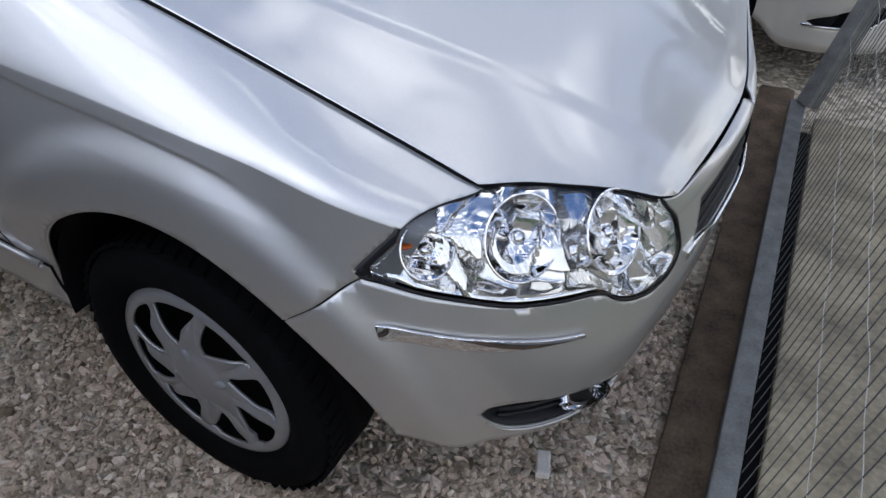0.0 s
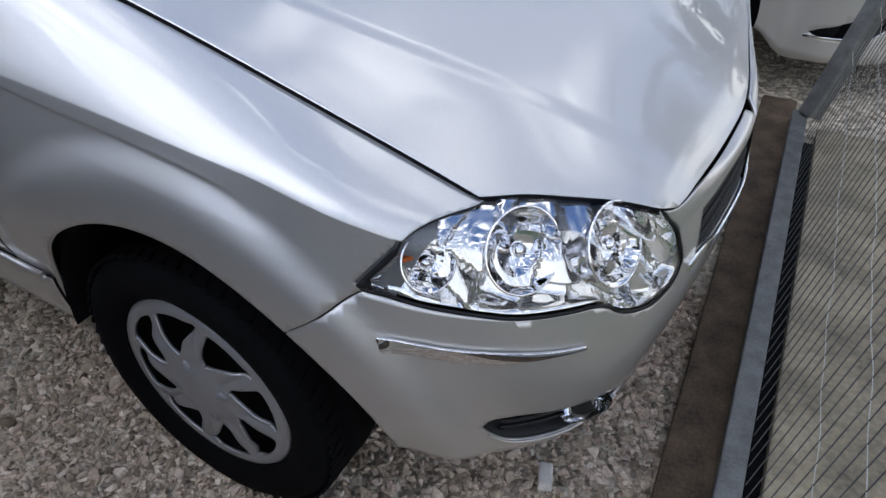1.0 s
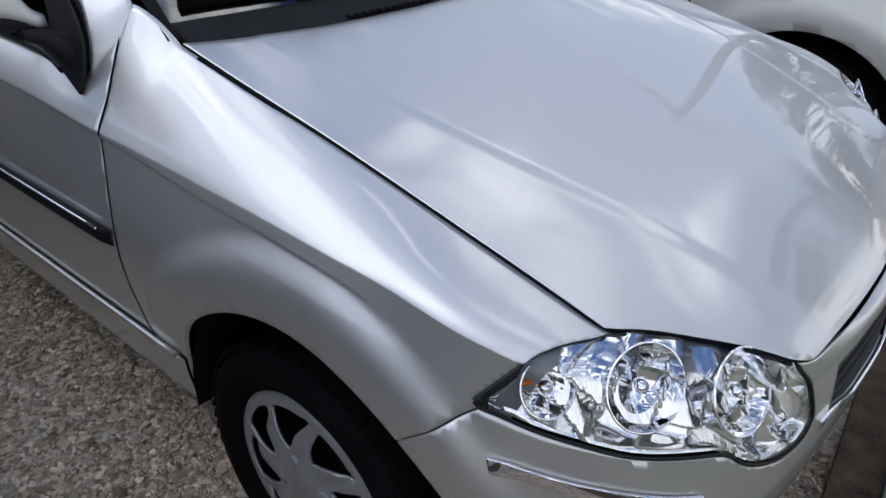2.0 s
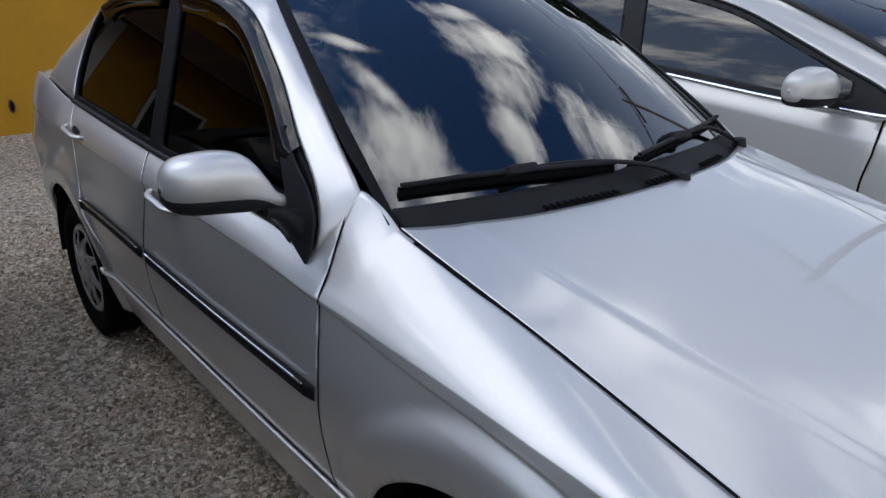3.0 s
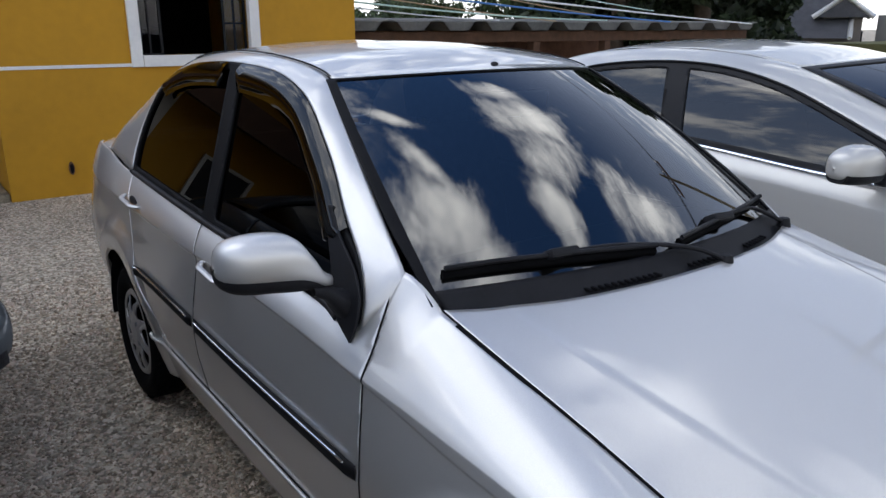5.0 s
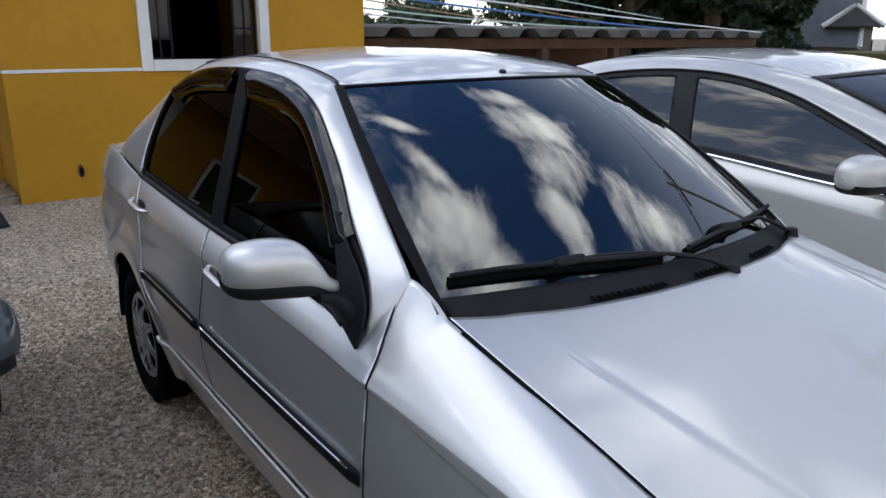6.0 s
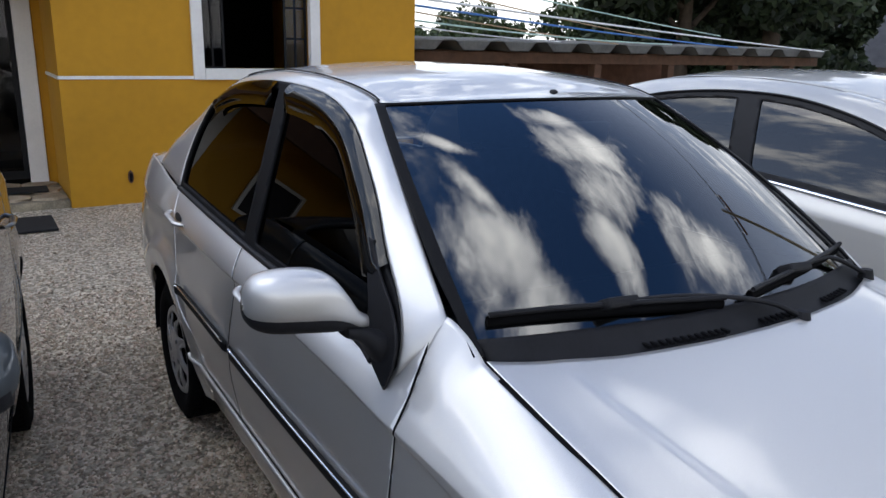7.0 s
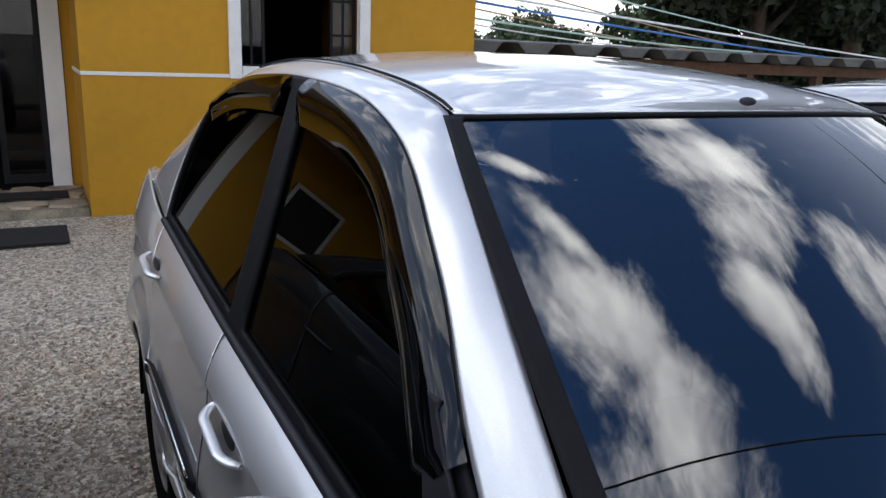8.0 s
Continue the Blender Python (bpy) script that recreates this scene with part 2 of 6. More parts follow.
def gravel_material():
    m = material("crushed granite", (0.3, 0.28, 0.25), rough=0.9)
    nt = m.node_tree
    b = nt.nodes["Principled BSDF"]
    tc = nt.nodes.new("ShaderNodeTexCoord")
    vor, fine, ramp = nt.nodes.new("ShaderNodeTexVoronoi"), nt.nodes.new("ShaderNodeTexNoise"), nt.nodes.new("ShaderNodeValToRGB")
    warp, wadd = nt.nodes.new("ShaderNodeTexNoise"), nt.nodes.new("ShaderNodeMixRGB")
    warp.inputs["Scale"].default_value = 40
    wadd.blend_type, wadd.inputs[0].default_value = "ADD", 0.02
    nt.links.new(tc.outputs["Object"], warp.inputs["Vector"])
    nt.links.new(tc.outputs["Object"], wadd.inputs[1])
    nt.links.new(warp.outputs["Color"], wadd.inputs[2])
    vor.inputs["Scale"].default_value = 52
    sepc = nt.nodes.new("ShaderNodeSeparateColor")
    nt.links.new(wadd.outputs[0], vor.inputs["Vector"])
    nt.links.new(vor.outputs["Color"], sepc.inputs[0])
    e = ramp.color_ramp.elements
    e[0].color, e[1].color = (0.24, 0.195, 0.14, 1), (0.78, 0.68, 0.54, 1)
    mid = ramp.color_ramp.elements.new(0.5)
    mid.color = (0.47, 0.41, 0.32, 1)
    nt.links.new(sepc.outputs[0], ramp.inputs[0])
    # broad patches of dust and damp
    patch, pr, mul = nt.nodes.new("ShaderNodeTexNoise"), nt.nodes.new("ShaderNodeMapRange"), nt.nodes.new("ShaderNodeMixRGB")
    patch.inputs["Scale"].default_value, patch.inputs["Detail"].default_value = 1.4, 6
    pr.inputs["To Min"].default_value, pr.inputs["To Max"].default_value = 0.68, 1.25
    mul.blend_type, mul.inputs[0].default_value = "MULTIPLY", 1.0
    nt.links.new(tc.outputs["Object"], patch.inputs["Vector"])
    nt.links.new(patch.outputs[0], pr.inputs["Value"])
    nt.links.new(ramp.outputs[0], mul.inputs[1])
    nt.links.new(pr.outputs[0], mul.inputs[2])
    nt.links.new(mul.outputs[0], b.inputs["Base Color"])
    bump = nt.nodes.new("ShaderNodeBump")
    inv = nt.nodes.new("ShaderNodeMath")
    inv.operation, inv.inputs[0].default_value = "SUBTRACT", 1.0
    nt.links.new(vor.outputs["Distance"], inv.inputs[1])
    nt.links.new(inv.outputs[0], bump.inputs["Height"])
    bump.inputs["Distance"].default_value, bump.inputs["Strength"].default_value = 0.02, 0.9
    nt.links.new(bump.outputs[0], b.inputs["Normal"])
    return m


def stone_material():
    m = material("granite chip", (0.3, 0.28, 0.25), rough=0.88)
    nt = m.node_tree
    b = nt.nodes["Principled BSDF"]
    geo, ramp, tc, nz, mul = (nt.nodes.new("ShaderNode" + k) for k in ("NewGeometry", "ValToRGB", "TexCoord", "TexNoise", "MixRGB"))
    e = ramp.color_ramp.elements
    e[0].color, e[1].color = (0.22, 0.172, 0.125, 1), (0.80, 0.69, 0.56, 1)
    mid = e.new(0.45)
    mid.color = (0.49, 0.395, 0.295, 1)
    pink = e.new(0.7)
    pink.color = (0.54, 0.415, 0.33, 1)
    nz.inputs["Scale"].default_value, nz.inputs["Detail"].default_value = 150, 6
    mul.blend_type, mul.inputs[0].default_value = "OVERLAY", 0.6
    nt.links.new(geo.outputs["Random Per Island"], ramp.inputs[0])
    nt.links.new(tc.outputs["Object"], nz.inputs["Vector"])
    nt.links.new(ramp.outputs[0], mul.inputs[1])
    nt.links.new(nz.outputs[0], mul.inputs[2])
    nt.links.new(mul.outputs[0], b.inputs["Base Color"])
    return m


GRAVEL = gravel_material()
CHIP = stone_material()


# ---- mesh helpers ----
def obj(name, verts, faces, mat, parent=None, label="", smooth=True):
    me = bpy.data.meshes.new(name)
    me.from_pydata([tuple(v) for v in verts], [], [tuple(int(i) for i in f) for f in faces])
    me.validate()
    me.update()
    if smooth:
        me.polygons.foreach_set("use_smooth", [True] * len(me.polygons))
    me.materials.append(mat)
    ob = new(name, me)
    ob.parent = parent
    if label:
        tagged(ob, label)
    return ob


def part(name, bm, mat, parent=None, label="", smooth=False):
    me = bpy.data.meshes.new(name)
    bm.to_mesh(me)
    bm.free()
    if smooth:
        me.polygons.foreach_set("use_smooth", [True] * len(me.polygons))
    me.materials.append(mat)
    ob = new(name, me)
    ob.parent = parent
    if label:
        tagged(ob, label)
    return ob


def thing(name, label, category, group="", at=None):
    ob = new(name)
    ob.empty_display_size = 0.1
    if at is not None:
        ob.matrix_basis = at
    return tagged(ob, label, category, group)


def add_box(bm, x0, x1, y0, y1, z0, z1, bevel=0.0, m=None):
    r = bmesh.ops.create_cube(bm, size=1)
    bmesh.ops.scale(bm, vec=(x1 - x0, y1 - y0, z1 - z0), verts=r["verts"])
    bmesh.ops.translate(bm, vec=((x0 + x1) / 2, (y0 + y1) / 2, (z0 + z1) / 2), verts=r["verts"])
    vs = r["verts"]
    if bevel:
        es = list({e for v in vs for e in v.link_edges})
        vs = list({v for f in bmesh.ops.bevel(bm, geom=es, offset=bevel, segments=2, affect="EDGES", profile=0.6)["faces"] for v in f.verts} | {v for v in vs if v.is_valid})
    if m is not None:
        bmesh.ops.transform(bm, matrix=m, verts=vs)
    return vs


def box(name, x0, x1, y0, y1, z0, z1, mat, parent=None, bevel=0.0, label="", m=None):
    bm = bmesh.new()
    add_box(bm, x0, x1, y0, y1, z0, z1, bevel, m)
    return part(name, bm, mat, parent, label)


def tube(name, pts, r, mat, parent=None, label="", sides=8, taper=None, flat=1.0):
    """A round (or flattened) bar along a line of points."""
    pts = [Vector(p) for p in pts]
    vs, fs = [], []
    up = Vector((0, 0, 1))
    for i, p in enumerate(pts):
        d = (pts[min(i + 1, len(pts) - 1)] - pts[max(i - 1, 0)]).normalized()
        a = d.cross(up)
        a = a.normalized() if a.length > 1e-4 else Vector((1, 0, 0))
        b = d.cross(a)
        rr = r * (taper[i] if taper else 1)
        for k in range(sides):
            t = 2 * math.pi * k / sides
            vs.append(p + a * rr * math.cos(t) + b * rr * flat * math.sin(t))
    for i in range(len(pts) - 1):
        for k in range(sides):
            k2 = (k + 1) % sides
            fs.append((i * sides + k, i * sides + k2, (i + 1) * sides + k2, (i + 1) * sides + k))
    fs += [tuple(range(sides)), tuple(reversed(range((len(pts) - 1) * sides, len(pts) * sides)))]
    return obj(name, vs, fs, mat, parent, label)


def knots(*pairs):
    """A smooth curve (monotone cubic) through (s, value) pairs."""
    xs = np.array([p[0] for p in pairs], float)
    ys = np.array([p[1] for p in pairs], float)
    h, d = np.diff(xs), np.diff(ys) / np.diff(xs)
    m = np.zeros(len(xs))
    m[0], m[-1] = d[0], d[-1]
    for i in range(1, len(xs) - 1):
        if d[i - 1] * d[i] > 0:
            w1, w2 = 2 * h[i] + h[i - 1], h[i] + 2 * h[i - 1]
            m[i] = (w1 + w2) / (w1 / d[i - 1] + w2 / d[i])

    def value(s):
        s = np.clip(np.asarray(s, float), xs[0], xs[-1])
        i = np.clip(np.searchsorted(xs, s) - 1, 0, len(h) - 1)
        t = (s - xs[i]) / h[i]
        return (ys[i] * (1 + 2 * t) * (1 - t) ** 2 + h[i] * m[i] * t * (1 - t) ** 2 + ys[i + 1] * t * t * (3 - 2 * t) + h[i] * m[i + 1] * t * t * (t - 1))

    return value


def spline(points, n):
    """n points along a Catmull-Rom curve through the points, even in length."""
    p = np.array(points, float)
    q = np.vstack([2 * p[0] - p[1], p, 2 * p[-1] - p[-2]])
    out = []
    for i in range(1, len(q) - 2):
        for t in np.linspace(0, 1, 24, endpoint=False):
            a, b, c, d = q[i - 1], q[i], q[i + 1], q[i + 2]
            out.append(0.5 * (2 * b + (c - a) * t + (2 * a - 5 * b + 4 * c - d) * t * t + (3 * b - a - 3 * c + d) * t ** 3))
    out.append(p[-1])
    out = np.array(out)
    ln = np.r_[0, np.cumsum(np.linalg.norm(np.diff(out, axis=0), axis=1))]
    t = np.linspace(0, ln[-1], n)
    return np.stack([np.interp(t, ln, out[:, k]) for k in range(p.shape[1])], 1)


def smooth01(a, b, x):
    t = np.clip((x - a) / (b - a), 0, 1)
    return t * t * (3 - 2 * t)


def cut_sheet(surface, u, v, tests, offset=0.0):
    """Vertices and faces of the part of a curved sheet where all tests (of x, y, z, u, v) are positive. The edge follows the tests exactly."""
    U, V = np.meshgrid(u, v, indexing="ij")
    P = surface(U.ravel(), V.ravel())
    if offset:
        e = 1e-3
        du = surface(U.ravel() + e, V.ravel()) - surface(U.ravel() - e, V.ravel())
        dv = surface(U.ravel(), V.ravel() + e) - surface(U.ravel(), V.ravel() - e)
        nr = np.cross(du, dv)
        nr /= np.maximum(np.linalg.norm(nr, axis=1, keepdims=True), 1e-9)
        P = P + offset * nr
    F = np.stack([f(P[:, 0], P[:, 1], P[:, 2], U.ravel(), V.ravel()) for f in tests], 1) if tests else np.ones((len(P), 1))
    verts, faces, seen = [], [], {}

    def vid(p):
        k = (round(p[0], 5), round(p[1], 5), round(p[2], 5))
        if k not in seen:
            seen[k] = len(verts)
            verts.append(p)
        return seen[k]

    n, m = len(u), len(v)
    for i in range(n - 1):
        for j in range(m - 1):
            a = [i * m + j, (i + 1) * m + j, (i + 1) * m + j + 1, i * m + j + 1]
            if (F[a] > 0).all():
                q = [vid(tuple(P[k])) for k in a]
                q = [x for k, x in enumerate(q) if x not in q[:k]]
                if len(q) > 2:
                    faces.append(q)
                continue
            if (F[a].max(0) <= 0).any():
                continue
            for tri in ((a[0], a[1], a[2]), (a[0], a[2], a[3])):
                poly = [(P[k], F[k]) for k in tri]
                for c in range(F.shape[1]):
                    nxt = []
                    for k, (p, f) in enumerate(poly):
                        p2, f2 = poly[(k + 1) % len(poly)]
                        if f[c] > 0:
                            nxt.append((p, f))
                        if (f[c] > 0) != (f2[c] > 0):
                            t = f[c] / (f[c] - f2[c])
                            nxt.append((p + t * (p2 - p), f + t * (f2 - f)))
                    poly = nxt
                    if len(poly) < 3:
                        break
                if len(poly) > 2:
                    q = [vid(tuple(p)) for p, _ in poly]
                    q = [x for k, x in enumerate(q) if x not in q[:k]]
                    if len(q) > 2:
                        faces.append(q)
    return np.array(verts), faces


def sheet(name, surface, u, v, tests, mat, parent, side=1, thick=0.0, offset=0.0, label="", flip=False):
    """A panel cut from a curved sheet that is described for the left (y > 0) half; side -1 mirrors it to the right half. thick: metres inwards."""
    vs, fs = cut_sheet(surface, u, v, tests, offset)
    vs = vs.copy()
    vs[:, 1] *= side
    if (side < 0) != flip:
        fs = [f[::-1] for f in fs]
    ob = obj(name, vs, fs, mat, parent, label)
    if thick:
        mod = ob.modifiers.new("thick", "SOLIDIFY")
        mod.thickness, mod.offset = thick, -1
        # thick panels get near-black backs and edges, painting the shade inside the gaps
        if thick > 0.01:
            ob.data.materials.append(DARK)
            mod.material_offset, mod.material_offset_rim = 1, 1
    return ob


def pane_sheet(x, y0, y1, z0, z1, mat, parent):
    """One glass pane across x, facing +x."""
    ob = obj("pane", [(x, y0, z0), (x, y1, z0), (x, y1, z1), (x, y0, z1)], [(0, 1, 2, 3)], mat, parent, smooth=False)
    ob.visible_shadow = False
    return ob


# ---- cars ----
class Shell:
    """The lower body of a car, left half: a loft along the plan outline (u: metres along it from the front axle, v: 0 top edge to 5 bottom)."""

    def __init__(self, outline, top_x, top_y, top_z, crease_z, crease_in, widest_z, low_z, low_in, bottom_z, bottom_in, arches, flare=0.018, fold=None, ease=None):
        p = spline(outline, 500)
        ln = np.r_[0, np.cumsum(np.linalg.norm(np.diff(p, axis=0), axis=1))]
        zero = np.interp(0.0, p[:, 0], ln)
        self.s = ln - zero
        self.p = p
        t = np.gradient(p, axis=0)
        t /= np.linalg.norm(t, axis=1, keepdims=True)
        self.n = np.stack([t[:, 1], -t[:, 0]], 1)  # inwards
        self.k = (top_x, top_y, top_z, crease_z, crease_in, widest_z, low_z, low_in, bottom_z, bottom_in)
        self.arches, self.flare, self.fold, self.ease = arches, flare, fold, ease
        self.end = self.s[-1]
        self.start = self.s[0]

    def plan(self, u):
        return (np.stack([np.interp(u, self.s, self.p[:, k]) for k in range(2)], 1), np.stack([np.interp(u, self.s, self.n[:, k]) for k in range(2)], 1))

    def top(self, u):
        return np.stack([self.k[0](u), self.k[1](u), self.k[2](u)], 1)

    def __call__(self, u, v):
        _, _, _, cz, ci, wz, lz, li, bz, bi = self.k
        o, n = self.plan(u)
        T = self.top(u)

        def row(inset, z):
            return np.concatenate([o + n * inset[:, None], z[:, None]], 1)

        R2 = row(ci(u), cz(u))
        R3, R4, R5 = row(0 * u, wz(u)), row(li(u), lz(u)), row(bi(u), bz(u))
        # upper part: a rounded shoulder between crease and top edge
        tip = 0.0
        if self.ease is not None:
            # only the rim follows the rise to the pillar's foot; the shoulder below runs on evenly
            E = np.stack([T[:, 0], self.ease[0](u, T[:, 1]), self.ease[1](u, T[:, 2])], 1)
            tip = (T - E) * (1 - np.clip(v / 2, 0, 1)[:, None]) ** 2.6
            T = E
        mid = R2 * 0.40 + T * 0.60
        out = -np.concatenate([n, 0 * u[:, None]], 1)
        span = np.linalg.norm((T - R2)[:, :2], axis=1)
        ctrl = mid + out * ((0.30 - 0.17 * np.exp(-((u + 0.48) / 0.26) ** 2)) * span)[:, None] + np.array([0, 0, 0.08])[None] * span[:, None]
        if self.fold is not None:
            # towards the lamp the shoulder rolls over the flank with no edge
            d = R2 - R3
            soft = R2 + d / np.linalg.norm(d, axis=1, keepdims=True) * (0.24 * span)[:, None]
            w = smooth01(0.08, 0.30, u)[:, None]
            ctrl = ctrl * (1 - w) + (0.35 * ctrl + 0.65 * soft) * w
        t = np.clip(v / 2, 0, 1)[:, None]
        up = T * (1 - t) ** 2 + ctrl * 2 * t * (1 - t) + R2 * t * t
        # lower part: through crease, widest line, low line, bottom
        w = np.clip(v - 2, 0, 3)
        rows = np.stack([R2, R3, R4, R5])
        i = np.clip(w.astype(int), 0, 2)
        f = (w - i)[:, None]
        idx = np.arange(len(u))
        a, b = rows[i, idx], rows[i + 1, idx]
        pa, pb = rows[np.maximum(i - 1, 0), idx], rows[np.minimum(i + 2, 3), idx]
        ma = np.where((i == 0)[:, None], (b - a), (b - pa) / 2)
        mb = np.where((i == 2)[:, None], (b - a), (pb - a) / 2)
        low = a * (1 + 2 * f) * (1 - f) ** 2 + ma * f * (1 - f) ** 2 + b * f * f * (3 - 2 * f) + mb * f * f * (f - 1)
        P = np.where((v <= 2)[:, None], up + tip, low)
        for cx, cz_, r in self.arches:
            d = np.hypot(P[:, 0] - cx, P[:, 2] - cz_)
            k = self.flare * (1 - smooth01(r + 0.074, r + 0.132, d)) * (0.5 + 0.5 * smooth01(r - 0.005, r + 0.075, d)) * (1 - smooth01(0.78, 0.90, P[:, 2])) * np.where(P[:, 0] < cx, smooth01(0.40, 0.62, P[:, 2]), 1.0)
            P = P + out * k[:, None]
        if self.fold is not None:
            # a pressed line along the flank: the metal above it stands a little proud
            h = P[:, 2] - self.fold(u)
            k = 0.0040 * smooth01(-0.008, 0.0, h) * (1 - smooth01(0.0, 0.075, h)) * (1 - smooth01(0.13, 0.27, u))
            P = P + out * k[:, None]
        return P


def lathe(profile, n=48, y_sign=1):
    """Vertices and faces of a wheel-like body round the y axis from (radius, y) pairs."""
    vs, fs = [], []
    m = len(profile)
    for i in range(n):
        a = 2 * math.pi * i / n
        for r, y in profile:
            vs.append((r * math.cos(a), y * y_sign, r * math.sin(a)))
    for i in range(n):
        for j in range(m - 1):
            q = (i * m + j, i * m + j + 1, ((i + 1) % n) * m + j + 1, ((i + 1) % n) * m + j)
            fs.append(q if y_sign > 0 else q[::-1])
    return vs, fs


def build_wheel(parent, x, y, z, out, radius, cap_r, spokes=8, turn=0.3, width=0.18, cap_mat=None):
    """A wheel whose outer face looks along y * out, with its tyre, cover and wheel nuts."""
    hub = new("wheel")
    hub.parent = parent
    hub.matrix_basis = Matrix.Translation((x, y, z)) @ Matrix.Rotation(turn, 4, "Y")
    w = width / 2
    R, c = radius, cap_r
    vs, fs = lathe([(c - 0.01, -w), (R * 0.86, -w - 0.004), (R * 0.96, -w + 0.006), (R * 0.99, -w + 0.03), (R, -w + 0.05), (R - 0.007, -0.03), (R, -0.028), (R, 0.028), (R - 0.007, 0.03), (R, w - 0.05), (R * 0.99, w - 0.03), (R * 0.955, w - 0.008),
                    (R * 0.90, w + 0.002), (R * 0.82, w + 0.004), (R * 0.74, w - 0.002), (c + 0.012, w - 0.01), (c - 0.004, w - 0.022), (c - 0.02, w - 0.05)], 56, out)
    tyre = obj("tyre", vs, fs, RUBBER, hub)
    # shallow tread blocks along the shoulder
    bm = bmesh.new()
    for k in range(60):
        a = 2 * math.pi * k / 60
        m = Matrix.Rotation(a, 4, "Y") @ Matrix.Translation((R - 0.002, out * (w - 0.032), 0)) @ Matrix.Rotation(0.35, 4, "X")
        add_box(bm, -0.003, 0.003, -0.022, 0.022, -0.010, 0.010, 0, m)
    part("tread", bm, RUBBER, tyre)
    vs, fs = lathe([(0.0, w - 0.075), (c - 0.01, w - 0.075), (c - 0.008, w - 0.02)], 40, out)
    obj("brake_backing", vs, fs, DARK, hub)
    prof = knots((0, 0.004), (0.045, 0.003), (0.07, -0.004), (c * 0.62, -0.003), (c * 0.88, -0.010), (c * 0.95, -0.008), (c, -0.020))

    def disc(u, v):
        r = v
        y = prof(r)
        ph = (u * spokes / (2 * math.pi)) % 1.0
        ridge = np.abs(ph - 0.5) * 2
        y = y - 0.010 * smooth01(0.30, 0.0, 1 - ridge) * smooth01(0.06, 0.11, r) * (1 - smooth01(c * 0.86, c * 0.93, r)) * 0.6
        return np.stack([r * np.cos(u), (y + w - 0.006) * np.ones_like(u), r * np.sin(u)], 1)

    def slots(x_, y_, z_, u, v):
        twist = (v - 0.12) * 3.2
        ph = ((u + twist) * spokes / (2 * math.pi)) % 1.0
        t = np.clip((v - 0.080) / (c * 0.88 - 0.080), 0, 1)
        half = 0.36 * np.clip(6 * t * (1 - t) ** 0.6, 0, 1) ** 0.6 * (0.45 + 0.75 * t)
        inside = half - np.abs(ph - 0.5)
        return np.where((v > 0.080) & (v < c * 0.88), -inside, 0.05)

    u = np.linspace(0, 2 * math.pi, spokes * 18 + 1)
    v = np.r_[0.0, np.linspace(0.02, c, 26)]
    vs, fs = cut_sheet(disc, u, v, [slots])
    vs = vs.copy()
    vs[:, 1] *= out
    cover = obj("wheel_cover", vs, fs if out < 0 else [f[::-1] for f in fs], cap_mat or CAP, hub)
    mod = cover.modifiers.new("thick", "SOLIDIFY")
    mod.thickness, mod.offset = 0.006, -1
    vs, fs = lathe([(c - 0.012, w - 0.017), (c - 0.002, w - 0.012), (c + 0.003, w - 0.018), (c, w - 0.03)], 56, out)
    obj("rim_lip", vs, fs, cap_mat or CAP, hub)
    for k in range(4):
        a = math.pi / 2 * k + 0.4
        bm = bmesh.new()
        bmesh.ops.create_uvsphere(bm, u_segments=10, v_segments=6, radius=1)
        bmesh.ops.scale(bm, vec=(0.019, 0.007, 0.012), verts=bm.verts)
        bmesh.ops.transform(bm, matrix=Matrix.Rotation(-a, 4, "Y") @ Matrix.Translation((0.052, out * (w - 0.003), 0)), verts=bm.verts)
        part("wheel_nut_cover", bm, LAMP_GREY, hub, smooth=True)
    return hub


def strip_between(name, a, b, mat, parent, bulge=(0, 0, 0), n=10, side=1, thick=0.0, label=""):
    """A panel swept between two space curves of equally many points, bowed towards bulge."""
    a, b = np.array(a), np.array(b)
    bul = np.array(bulge)
    vs, m = [], n + 1
    for p, q in zip(a, b):
        ctrl = (p + q) / 2 + bul
        for t in np.linspace(0, 1, m):
            vs.append(p * (1 - t) ** 2 + ctrl * 2 * t * (1 - t) + q * t * t)
    vs = np.array(vs)
    vs[:, 1] *= side
    fs = []
    for i in range(len(a) - 1):
        for j in range(n):
            f = (i * m + j, i * m + j + 1, (i + 1) * m + j + 1, (i + 1) * m + j)
            fs.append(f if side < 0 else f[::-1])
    ob = obj(name, vs, fs, mat, parent, label)
    if thick:
        mod = ob.modifiers.new("thick", "SOLIDIFY")
        mod.thickness, mod.offset = thick, -1
    return ob


def edge_bar(name, pts, side, r, mat, parent, flat=1.0, label="", sides=6):
    return tube(name, [(p[0], p[1] * side, p[2]) for p in pts], r, mat, parent, label, sides=sides, flat=flat)


def seat(parent, x, y):
    """A front seat with its cushion, backrest and head restraint."""
    s = new("seat")
    s.parent = parent
    s.matrix_basis = Matrix.Translation((x, y, 0))
    box("cushion", -0.25, 0.25, -0.23, 0.23, 0.42, 0.58, FABRIC, s, 0.05)
    box("backrest", -0.09, 0.07, -0.23, 0.23, 0.0, 0.62, FABRIC, s, 0.05, m=Matrix.Translation((-0.28, 0, 0.55)) @ Matrix.Rotation(-0.28, 4, "Y"))
    box("head_restraint", -0.05, 0.05, -0.13, 0.13, 0.0, 0.17, FABRIC, s, 0.04, m=Matrix.Translation((-0.47, 0, 1.17)) @ Matrix.Rotation(-0.2, 4, "Y"))
    return s


